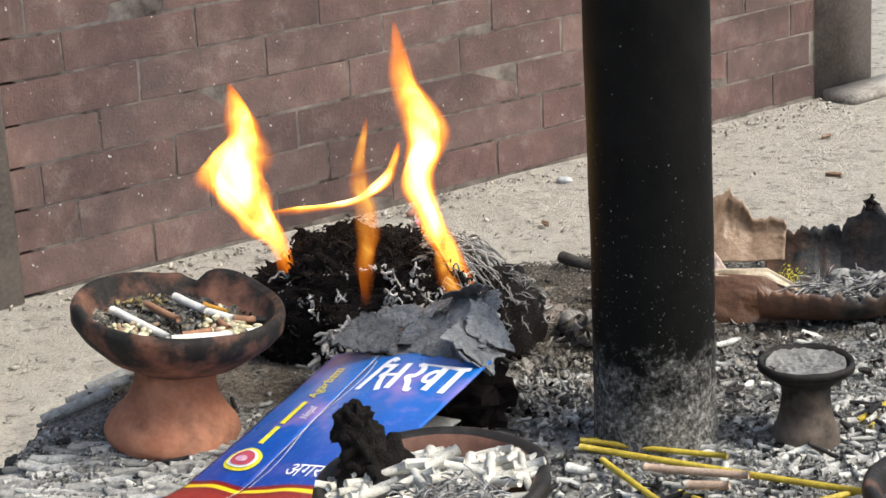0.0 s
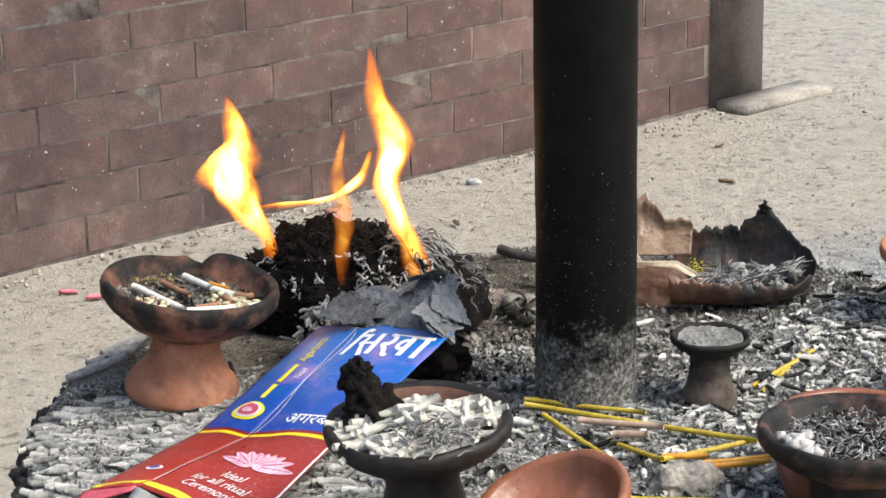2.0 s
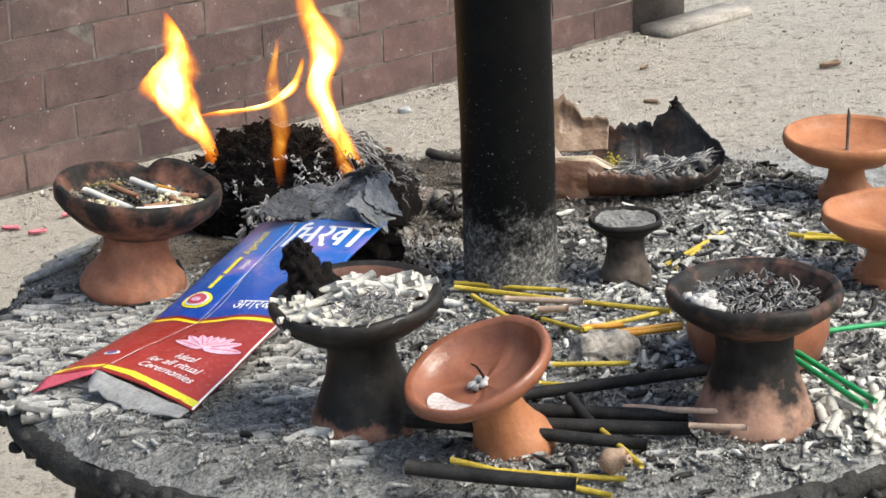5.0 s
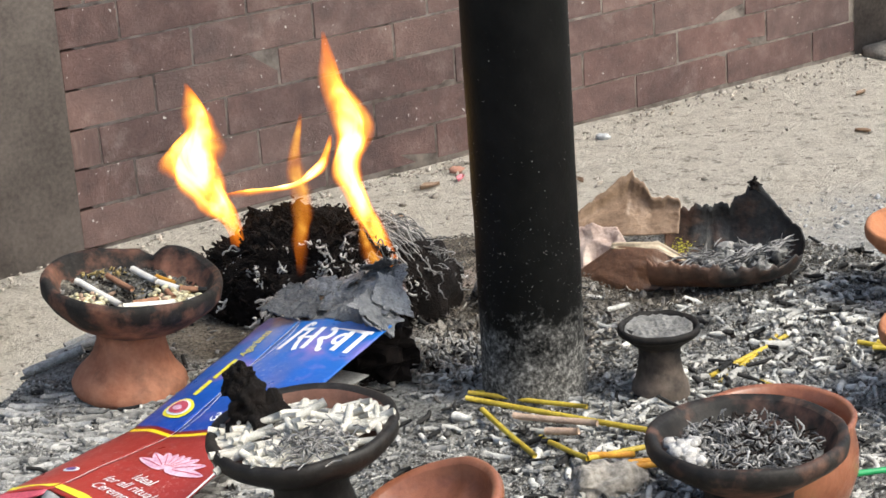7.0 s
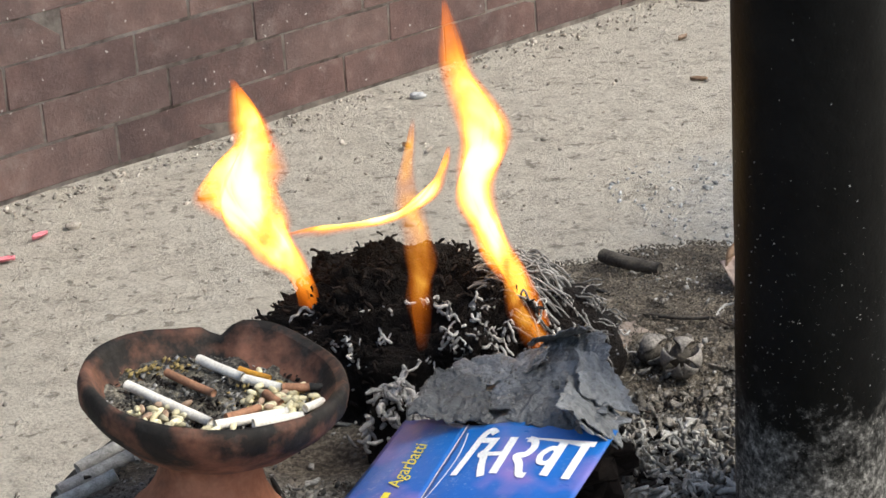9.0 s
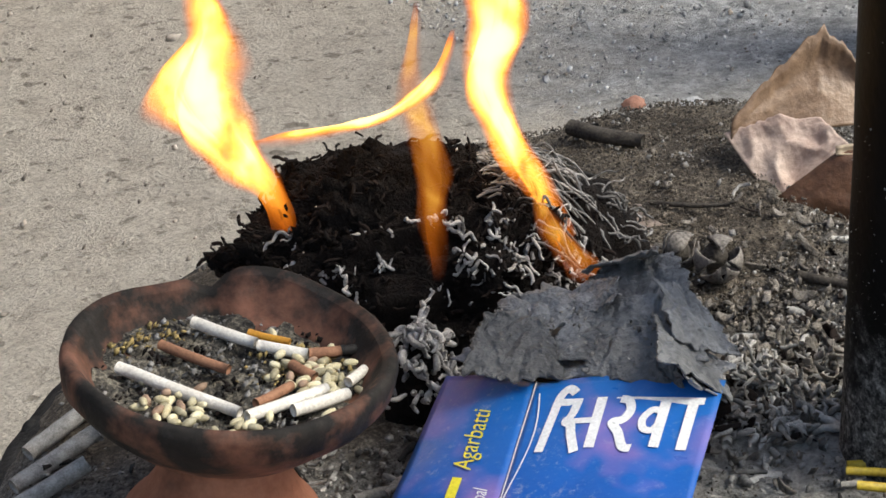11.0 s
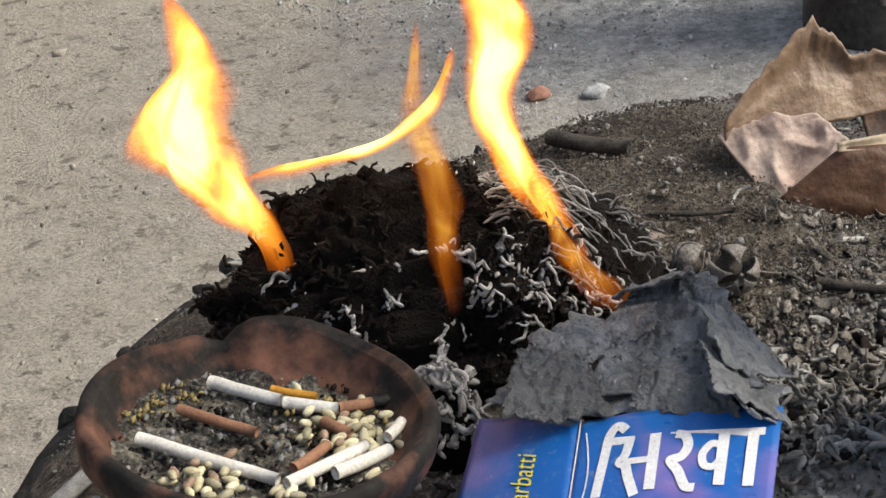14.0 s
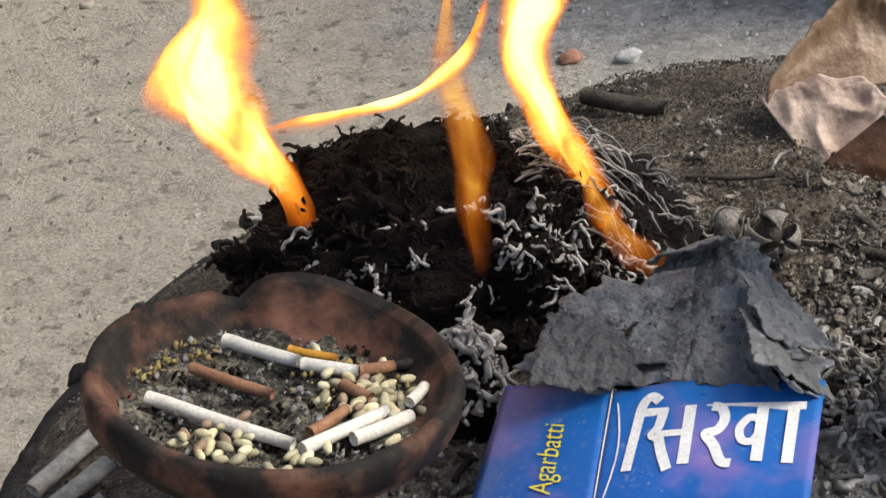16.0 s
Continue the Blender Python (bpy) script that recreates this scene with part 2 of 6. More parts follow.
def flame_mat(name, strength, cover=0.8, low=0.0):
    """Soft fire: u runs across a tongue, v up it; white-hot inside, orange and thin at its edges, foot and tip."""
    m = bpy.data.materials.new(name)
    m.use_nodes = True
    nt = m.node_tree
    nt.nodes.clear()
    out = nt.nodes.new("ShaderNodeOutputMaterial")
    em, tr, mx = nt.nodes.new("ShaderNodeEmission"), nt.nodes.new("ShaderNodeBsdfTransparent"), nt.nodes.new("ShaderNodeMixShader")
    sp = nt.nodes.new("ShaderNodeSeparateXYZ")
    nt.links.new(coords(nt, "UV"), sp.inputs[0])
    u, v = sp.outputs[0], sp.outputs[1]
    across = add(nt, add(nt, u, add(nt, 1.0, u, "SUBTRACT"), "MULTIPLY"), 4.0, "MULTIPLY")
    wisp = maprange(nt, noise_of(nt, 34, 2, 0.5, None, 0.8), 0.3, 0.7, 0.45, 1.25)
    along = ramp(nt, v, [(0.0, (0.0,) * 3), (0.10, (0.22 - low * 0.1,) * 3), (0.34, (0.85 - low * 0.4,) * 3), (0.66, (1.0 - low * 0.4,) * 3), (0.88, (0.5,) * 3), (1.0, (0.0,) * 3)])
    f = add(nt, add(nt, across, wisp, "MULTIPLY"), along, "MULTIPLY")
    nt.links.new(ramp(nt, f, [(0.0, (1.0, 0.14, 0.008)), (0.25, (1.0, 0.26, 0.018)), (0.5, (1.0, 0.48, 0.07)), (0.8, (1.0, 0.66, 0.22))]), em.inputs[0])
    nt.links.new(maprange(nt, f, 0.05, 0.95, strength * 0.30, strength), em.inputs[1])
    nt.links.new(maprange(nt, f, 0.04, 0.75, 0.0, cover), mx.inputs[0])
    nt.links.new(tr.outputs[0], mx.inputs[1])
    nt.links.new(em.outputs[0], mx.inputs[2])
    nt.links.new(mx.outputs[0], out.inputs[0])
    return m


M_ASH = mat("ash_bed", build_ash)
M_POLE = mat("sooty_pole", build_pole)
M_GROUND = mat("dusty_ground", build_ground)
M_BRICK = mat("old_brick", build_brick)
M_MORTAR = simple("mortar", (0.10, 0.075, 0.066), (0.58, 0.51, 0.46), 11, 0.95, 0.6, 0.003, 5, spread=(0.38, 0.60))
M_PLASTER = simple("stained_plaster", (0.085, 0.069, 0.061), (0.20, 0.168, 0.150), 9, 0.85, 0.4, 0.003, 14)
M_STONE = simple("grey_stone", (0.13, 0.125, 0.115), (0.27, 0.26, 0.245), 14, 0.9, 0.7, 0.004)
M_SLAB = simple("pale_concrete", (0.20, 0.175, 0.15), (0.40, 0.36, 0.315), 18, 0.9, 0.6, 0.003)
M_DARKPOST = simple("dark_metal_post", (0.025, 0.022, 0.02), (0.07, 0.062, 0.056), 12, 0.45, 0.4, 0.003)
M_IRON = simple("burnt_iron", (0.006, 0.0056, 0.0052), (0.052, 0.049, 0.046), 60, 0.75, 0.6, 0.002)
M_ROLL = simple("ash_roll", (0.20, 0.193, 0.18), (0.52, 0.50, 0.47), 260, 0.95, 0.6, 0.0008, 6, island=0.62)
M_WHITE = simple("white_ash_roll", (0.38, 0.365, 0.335), (0.66, 0.64, 0.595), 140, 0.95, 0.6, 0.0008, 6, island=0.45)
M_FLAKE = simple("ash_flake", (0.07, 0.067, 0.063), (0.38, 0.365, 0.345), 90, 0.95, 0.5, 0.001, 6, spread=(0.3, 0.7), island=0.85)
M_CRUMB = simple("dark_crumb", (0.038, 0.032, 0.026), (0.19, 0.16, 0.128), 90, 0.98, 0.5, 0.001, 6, island=0.8)
M_LUMP = simple("crusty_ash", (0.10, 0.086, 0.070), (0.40, 0.36, 0.315), 300, 0.95, 0.8, 0.001, island=0.6)
M_BRIGHT = simple("bright_ash_roll", (0.42, 0.39, 0.335), (0.72, 0.685, 0.61), 200, 0.95, 0.6, 0.0008, 6, island=0.25)
M_CHAR = simple("black_char", (0.0025, 0.0021, 0.0019), (0.016, 0.0105, 0.0085), 150, 0.85, 1.0, 0.003, 6)
M_CHARTUBE = simple("charred_wick", (0.004, 0.0033, 0.003), (0.024, 0.015, 0.012), 200, 0.85, 0.6, 0.001, island=0.7)
M_WHITEWICK = simple("ashen_wick", (0.34, 0.315, 0.30), (0.66, 0.63, 0.60), 200, 0.95, 0.6, 0.0008, island=0.35)
M_GREYFIBRE = simple("grey_fibre", (0.11, 0.104, 0.100), (0.42, 0.40, 0.385), 200, 0.9, 0.6, 0.0008, island=0.65)
M_FOIL = simple("burnt_paper", (0.050, 0.051, 0.056), (0.33, 0.33, 0.335), 62, 0.40, 1.0, 0.0022, 7, obj=0.62)
M_CARD = printed("printed_card", card_colours)
M_CARDBACK = simple("grey_card", (0.19, 0.185, 0.18), (0.34, 0.33, 0.32), 60, 0.85, 0.2, 0.0005)
M_INKWHITE = simple("white_print", (0.70, 0.70, 0.70), (0.85, 0.85, 0.85), 120, 0.4, 0.1, 0.0002)
M_INKYELLOW = simple("yellow_print", (0.70, 0.62, 0.03), (0.85, 0.74, 0.05), 120, 0.4, 0.1, 0.0002)
M_INKPINK = simple("pink_print", (0.55, 0.27, 0.40), (0.80, 0.55, 0.64), 60, 0.4, 0.1, 0.0002)
M_INKRED = simple("red_print", (0.45, 0.06, 0.10), (0.55, 0.10, 0.14), 60, 0.4, 0.1, 0.0002)
M_YSTICK = simple("yellow_stick", (0.34, 0.23, 0.02), (0.58, 0.44, 0.045), 90, 0.55, 0.3, 0.0004, island=0.3, obj=0.0)
M_OSTICK = simple("orange_stick", (0.50, 0.20, 0.02), (0.66, 0.34, 0.03), 90, 0.55, 0.3, 0.0004)
M_GSTICK = simple("green_stick", (0.01, 0.20, 0.06), (0.02, 0.32, 0.10), 90, 0.5, 0.3, 0.0004)
M_BSTICK = simple("charred_stick", (0.007, 0.0065, 0.006), (0.03, 0.028, 0.027), 90, 0.65, 0.5, 0.0008)
M_PALESTICK = simple("pale_stick", (0.36, 0.24, 0.17), (0.52, 0.38, 0.29), 90, 0.7, 0.4, 0.0006)
M_CHALK = simple("chalky_stick", (0.66, 0.60, 0.53), (0.82, 0.78, 0.71), 120, 0.9, 0.4, 0.0005)
M_BROWNSTICK = simple("brown_stick", (0.22, 0.10, 0.055), (0.36, 0.18, 0.10), 120, 0.8, 0.4, 0.0005)
M_RICE = simple("rice", (0.50, 0.42, 0.22), (0.74, 0.68, 0.48), 200, 0.6, 0.2, 0.0003, island=0.5)
M_LEAF = simple("dry_leaf", (0.135, 0.075, 0.042), (0.31, 0.205, 0.130), 34, 0.45, 0.5, 0.0012, 10)
M_BROWNLEAF = simple("brown_leaf", (0.065, 0.028, 0.014), (0.15, 0.072, 0.036), 34, 0.45, 0.5, 0.0012, 10)
M_PALELEAF = simple("straw_leaf", (0.38, 0.29, 0.19), (0.56, 0.46, 0.33), 40, 0.5, 0.3, 0.0006, 10)
M_PINKLEAF = simple("pale_dry_leaf", (0.36, 0.235, 0.19), (0.58, 0.46, 0.385), 40, 0.5, 0.5, 0.001, 10)
M_TWIG = simple("dark_twig", (0.03, 0.026, 0.023), (0.10, 0.088, 0.075), 90, 0.9, 0.7, 0.001)
M_PETAL = simple("grey_husk", (0.045, 0.038, 0.034), (0.40, 0.36, 0.32), 110, 0.75, 0.5, 0.001, island=0.5)
M_KNOB = simple("pale_bulb", (0.19, 0.115, 0.070), (0.42, 0.29, 0.20), 80, 0.6, 0.3, 0.0006)
M_PEBBLE = simple("litter", (0.22, 0.17, 0.13), (0.52, 0.47, 0.41), 60, 0.9, 0.3, 0.001, island=0.6)
M_CHIP = simple("pale_chip", (0.26, 0.26, 0.262), (0.56, 0.56, 0.565), 60, 0.9, 0.3, 0.001, island=0.6)
M_BRICKCHIP = simple("brick_chip", (0.24, 0.11, 0.075), (0.42, 0.22, 0.16), 60, 0.9, 0.4, 0.001)
M_PINK = simple("pink_petal", (0.55, 0.12, 0.16), (0.70, 0.25, 0.28), 60, 0.7, 0.2, 0.0005)
M_NAIL = simple("rusty_nail", (0.04, 0.035, 0.03), (0.16, 0.12, 0.10), 120, 0.55, 0.4, 0.0004)
M_YDUST = simple("yellow_powder", (0.50, 0.46, 0.02), (0.72, 0.66, 0.05), 200, 0.9, 0.3, 0.0005)
M_WAX = simple("white_wax", (0.36, 0.25, 0.21), (0.74, 0.70, 0.68), 55, 0.16, 0.3, 0.0006)


def build_bowl_leaf(nt, bs):
    x = height_of(nt)[0]
    low = maprange(nt, height_of(nt)[2], 0.012, 0.003, 0.0, 0.75)
    f = add(nt, add(nt, maprange(nt, x, -0.040, 0.012), low, "SUBTRACT"), maprange(nt, noise_of(nt, 70, 6), 0.3, 0.7, -0.4, 0.4))
    cl = nt.nodes.new("ShaderNodeClamp")
    nt.links.new(f, cl.inputs[0])
    brown = ramp(nt, noise_of(nt, 60, 6), [(0.3, (0.12, 0.050, 0.027)), (0.7, (0.27, 0.14, 0.085))])
    col = mixc(nt, cl.outputs[0], brown, ramp(nt, noise_of(nt, 150, 6), [(0.35, (0.006, 0.006, 0.006)), (0.75, (0.04, 0.036, 0.034))]))
    nt.links.new(col, bs.inputs["Base Color"])
    bs.inputs["Roughness"].default_value = 0.6
    bump(nt, bs, noise_of(nt, 180, 6), 0.6, 0.0015)


M_BOWLLEAF = mat("leaf_plate", build_bowl_leaf)
RED, RED2 = (0.30, 0.115, 0.055), (0.46, 0.20, 0.105)
M_CLAY_LEFT = clay("clay_worn", (0.27, 0.10, 0.055), (0.42, 0.19, 0.115), 1.0, 0.026, 0.075)
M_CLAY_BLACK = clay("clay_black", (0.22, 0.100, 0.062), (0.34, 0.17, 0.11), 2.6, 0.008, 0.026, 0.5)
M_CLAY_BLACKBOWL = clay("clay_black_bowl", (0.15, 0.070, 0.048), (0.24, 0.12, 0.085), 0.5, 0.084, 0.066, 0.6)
M_CLAY_ORANGE = clay("clay_fresh", (0.29, 0.105, 0.045), (0.43, 0.185, 0.085), 0.0, 0.0, 0.1, 0.5)
M_CLAY_GLAZE = clay("clay_oiled", (0.185, 0.064, 0.034), (0.30, 0.115, 0.062), 0.0, 0.0, 0.1, 0.3)
M_CLAY_RIGHT = clay("clay_smoked", (0.30, 0.165, 0.115), (0.42, 0.25, 0.18), 1.5, 0.014, 0.036)
M_CLAY_RIGHTBOWL = clay("clay_smoked_bowl", (0.20, 0.090, 0.062), (0.31, 0.155, 0.105), 1.05, 0.034, 0.070, 0.6)
M_CLAY_SMALL = clay("clay_grey", (0.085, 0.062, 0.050), (0.16, 0.125, 0.10), 1.3, 0.004, 0.034)
M_CLAY_DARK = clay("clay_dark", (0.19, 0.078, 0.048), (0.33, 0.15, 0.095), 1.15, 0.026, 0.078)


# ---- mesh helpers ----
class Geo:
    """Loose geometry that becomes one mesh."""
    def __init__(self):
        self.v, self.f, self.uv = [], [], []

    def grid(self, rows, closed=False, flip=False):
        b, n, m = len(self.v), len(rows), len(rows[0])
        for r in rows:
            self.v.extend(tuple(p) for p in r)
        for i in range(n - 1):
            for j in range(m if closed else m - 1):
                k = (j + 1) % m
                q = (b + i * m + j, b + i * m + k, b + (i + 1) * m + k, b + (i + 1) * m + j)
                self.f.append(q[::-1] if flip else q)
        return b

    def tube(self, pts, radii, n=6, caps=True):
        pts = [Vector(p) for p in pts]
        rows = []
        for i, p in enumerate(pts):
            d = (pts[min(i + 1, len(pts) - 1)] - pts[max(i - 1, 0)])
            d = d.normalized() if d.length > 1e-9 else Vector((0, 0, 1))
            a = d.cross(Vector((0, 0, 1)) if abs(d.z) < 0.9 else Vector((1, 0, 0))).normalized()
            c = d.cross(a)
            r = radii[i] if isinstance(radii, (list, tuple)) else radii
            rows.append([p + (a * math.cos(2 * math.pi * k / n) + c * math.sin(2 * math.pi * k / n)) * r for k in range(n)])
        b = self.grid(rows, True)
        if caps:
            m = len(self.v) - n
            self.f.append(tuple(range(b, b + n)))
            self.f.append(tuple(range(m, m + n))[::-1])

    def blob(self, c, size, seed=0.0, rough=0.25, n=6, m=8, rot=None, freq=1.5):
        rows = []
        c = Vector(c)
        for i in range(n + 1):
            th = math.pi * (i + 0.001) / (n + 0.002)
            row = []
            for j in range(m):
                ph = 2 * math.pi * j / m
                d = Vector((math.sin(th) * math.cos(ph), math.sin(th) * math.sin(ph), math.cos(th)))
                k = 1 + rough * noise.noise(d * freq + Vector((seed, seed * 0.7, -seed)))
                p = Vector((d.x * size[0], d.y * size[1], d.z * size[2])) * k
                row.append(c + (rot @ p if rot else p))
            rows.append(row)
        self.grid(rows, True, True)

    def flake(self, c, r, seed):
        rnd = random.Random(seed)
        n = Vector((rnd.gauss(0, 0.6), rnd.gauss(0, 0.6), 1)).normalized()
        a = n.orthogonal().normalized()
        bb = n.cross(a)
        k = rnd.choice((4, 5))
        b = len(self.v)
        ph = rnd.random() * 6
        c = Vector(c)
        ring = [c + (a * math.cos(ph + 2 * math.pi * i / k) + bb * math.sin(ph + 2 * math.pi * i / k) * rnd.uniform(0.35, 0.9)) * r * rnd.uniform(0.7, 1.2) for i in range(k)]
        self.v.extend(tuple(p) for p in ring)
        self.v.append(tuple(c + n * r * 0.35))
        self.v.append(tuple(c - n * r * 0.3))
        for i in range(k):
            self.f.append((b + i, b + (i + 1) % k, b + k))
            self.f.append((b + (i + 1) % k, b + i, b + k + 1))

    def box(self, c, half, m=None, bevel=0.0):
        b = len(self.v)
        bm = bmesh.new()
        bmesh.ops.create_cube(bm, size=2)
        for v in bm.verts:
            v.co = Vector((v.co.x * half[0], v.co.y * half[1], v.co.z * half[2]))
        if bevel:
            bmesh.ops.bevel(bm, geom=bm.edges[:], offset=bevel, segments=2, affect="EDGES")
        for v in bm.verts:
            v.index
        bm.verts.index_update()
        for v in bm.verts:
            p = v.co.copy()
            if m:
                p = m @ p
            self.v.append(tuple(p + Vector(c)))
        for f in bm.faces:
            self.f.append(tuple(b + v.index for v in f.verts))
        bm.free()

    def mesh(self, name, material, smooth=True):
        me = bpy.data.meshes.new(name)
        me.from_pydata(self.v, [], self.f)
        if smooth:
            me.polygons.foreach_set("use_smooth", [True] * len(me.polygons))
        me.materials.append(material)
        me.update()
        return me


def thing(name, at=(0, 0, 0), label="", category="", group="", m=None):
    ob = new(name)
    ob.matrix_world = m if m is not None else Matrix.Translation(at)
    ob.empty_display_size = 0.01
    return tagged(ob, label, category, group)


def part(name, geo, material, parent=None, label="", smooth=True):
    ob = new(name, geo.mesh(name, material, smooth))
    if parent:
        ob.parent = parent
    if label:
        ob["label"] = label
    return ob


def wob(p, s=1.0, amp=1.0):
    return noise.noise(Vector(p) * s) * amp


def solidify(ob, t, offset=0.0):
    mod = ob.modifiers.new("thickness", "SOLIDIFY")
    mod.thickness, mod.offset = t, offset
    return ob


RT = 0.331


def top_z(x, y):
    """Height of the ash bed on the tabletop."""
    r = math.hypot(x, y)
    z = 0.0035 * noise.noise(Vector((x * 18, y * 18, 1.3))) + 0.002 * noise.noise(Vector((x * 55, y * 55, 4.1)))
    z += 0.0016 * noise.noise(Vector((x * 130, y * 130, 7.7))) + 0.0009 * noise.noise(Vector((x * 300, y * 300, 2.2)))
    z += 0.012 * math.exp(-((x - 0.03) ** 2 + (y - 0.20) ** 2) / 0.004)
    z += 0.010 * math.exp(-((x + 0.23) ** 2 + (y - 0.11) ** 2) / 0.0025)
    if r > RT - 0.03:
        z -= 0.014 * ((r - RT + 0.03) / 0.03) ** 2
    return z

# ---- ground, wall and far structure ----
GZ = -0.585
g = Geo()
xs = sorted(set([-60, -25, -10, -5, -3] + [round(-2 + 0.06 * i, 3) for i in range(90)] + [4, 6, 10, 25, 60]))
ys = sorted(set([-60, -25, -10, -4, -2] + [round(-1 + 0.06 * i, 3) for i in range(85)] + [5, 7, 12, 30, 60]))
g.grid([[(x, y, GZ + (0.006 * noise.noise(Vector((x * 2.2, y * 2.2, 0.5))) + 0.003 * noise.noise(Vector((x * 9, y * 9, 2.5))))) for x in xs] for y in ys])
tagged(part("ground", g, M_GROUND), "dusty trodden concrete ground with litter", "ground", kind="structure")

WA = radians(27)
WM = Matrix.Translation((0.544, 2.717, GZ)) @ Matrix.Rotation(WA, 4, "Z")
wall = thing("wall_brick", m=WM, label="old red brick wall with thin pale joints", category="wall")
wall["kind"] = "structure"
g = Geo()
g.box((-0.0125, 0.135, 1.2), (0.9775, 0.1274, 1.25))
part("wall_core", g, M_MORTAR, wall, "recessed mortar core")
pil = thing("wall_plaster_pier", m=WM, label="dark stained plaster pier ending the brick wall", category="wall")
pil["kind"] = "structure"
g = Geo()
g.box((-2.520, 0.12, 1.2), (1.495, 0.135, 1.25), None, 0.006)
part("pier", g, M_PLASTER, pil)
pil2 = thing("wall_end_pier", m=WM, label="grey-brown plastered end of the brick wall", category="wall")
pil2["kind"] = "structure"
g = Geo()
g.box((0.882, 0.125, 1.2), (0.080, 0.135, 1.25), None, 0.006)
part("pier", g, M_PLASTER, pil2)

# low slab along the wall's foot
slab = thing("kerb_slab", m=WM, label="pale broken concrete slab lying at the wall foot", category="slab")
g = Geo()
g.box((0.95, -0.052, 0.008), (0.15, 0.045, 0.013), None, 0.004)
for i, p in enumerate(g.v):
    k = 0.006 * noise.noise(Vector(p) * 30)
    g.v[i] = (p[0] + k, p[1] + 0.03 * (p[0] - 0.97) + k, p[2] + k * 0.5)
part("slab", g, M_SLAB, slab)

# carved stone standing on the ground by the pier
st = thing("stone_post", (-0.590, 1.83, GZ), "weathered grey stone post in two stacked blocks", "stone")
for z0, z1, w in ((0.0, 0.10, 0.105), (0.10, 0.225, 0.085)):
    g = Geo()
    g.box((0, 0, (z0 + z1) / 2 - 0.002), (w, w, (z1 - z0) / 2), None, 0.014)
    for i, p in enumerate(g.v):
        k = 0.008 * noise.noise(Vector(p) * 25)
        g.v[i] = (p[0] + k, p[1] + k, p[2])
    part("block", g, M_STONE, st)

# dark round post on the ground behind the table
po = thing("round_post", (1.228, 1.368, GZ), "dark grey round metal post standing on ground", "post")
g = Geo()
prof = [(0.10, -0.01), (0.10, 0.03), (0.092, 0.05), (0.088, 0.30), (0.095, 0.32), (0.095, 0.36), (0.088, 0.38), (0.086, 0.8), (0.0, 0.8)]
g.grid([[(r * math.cos(a), r * math.sin(a), z) for a in [2 * math.pi * k / 40 for k in range(40)]] for r, z in prof], True)
part("shaft", g, M_DARKPOST, po)
for k in range(16):
    a = 2 * math.pi * k / 16
    g = Geo()
    g.tube([(0.090 * math.cos(a), 0.090 * math.sin(a), 0.06), (0.090 * math.cos(a), 0.090 * math.sin(a), 0.29)], 0.006, 8)
    part("rib", g, M_DARKPOST, po)

# ---- the table ----
tab = thing("round_table", (0, 0, 0), "round burnt iron offering table covered in ash", "table")
g = Geo()
N = 160
def ring(r, z, wobble=0.0):
    return [((r + wobble * noise.noise(Vector((math.cos(a) * 9, math.sin(a) * 9, z * 40)))) * math.cos(a), (r + wobble * noise.noise(Vector((math.cos(a) * 9, math.sin(a) * 9, z * 40)))) * math.sin(a), z + 0.4 * wobble * noise.noise(Vector((math.cos(a) * 14, math.sin(a) * 14, 3 + z)))) for a in [2 * math.pi * k / N for k in range(N)]]
g.grid([ring(0.05, -0.012), ring(RT - 0.012, -0.012), ring(RT - 0.002, -0.012, 0.003), ring(RT + 0.005, -0.016, 0.006), ring(RT + 0.007, -0.022, 0.007), ring(RT + 0.003, -0.029, 0.007), ring(RT - 0.012, -0.034, 0.004), ring(0.04, -0.034)], True, True)
part("tabletop", g, M_IRON, tab, "thick crusted black iron disc")
for k, a in enumerate((206, 296, 26, 116)):
    a = radians(a)
    c, s_ = math.cos(a), math.sin(a)
    pts = [(r * c, r * s_, z) for r, z in ((0.318, -0.028), (0.328, -0.06), (0.330, -0.14), (0.318, -0.26), (0.312, -0.40), (0.322, -0.53), (0.326, GZ))]
    g = Geo()
    g.tube(pts, [0.012, 0.0105, 0.0098, 0.0095, 0.0095, 0.010, 0.012], 12)
    part("leg", g, M_IRON, tab)
g = Geo()
rows = []
NR, NA = 190, 520
for i in range(NR + 1):
    r = 0.02 + (RT - 0.02) * (i / NR) ** 0.8
    rows.append([(r * math.cos(a), r * math.sin(a), top_z(r * math.cos(a), r * math.sin(a))) for a in [2 * math.pi * k / NA for k in range(NA)]])
g.grid(rows, True, True)
tagged(part("ash_bed", g, M_ASH), "thick bed of grey and black ash", "ash", kind="stuff")

pole = thing("pole", (0, 0, -0.01), "black sooty iron pole, ash-dusted at its foot", "pole")
g = Geo()
rows = []
for i in range(60):
    z = 0.9 * (i / 59) ** 1.4
    flare = 0.0018 * math.exp(-z / 0.02)
    rows.append([((0.0298 + flare + 0.0005 * noise.noise(Vector((math.cos(a) * 2, math.sin(a) * 2, z * 30)))) * math.cos(a), (0.0298 + flare + 0.0005 * noise.noise(Vector((math.cos(a) * 2, math.sin(a) * 2, z * 30)))) * math.sin(a), z) for a in [2 * math.pi * k / 64 for k in range(64)]])
g.grid(rows, True)
part("tube", g, M_POLE, pole)
g = Geo()
rnd = random.Random(5)
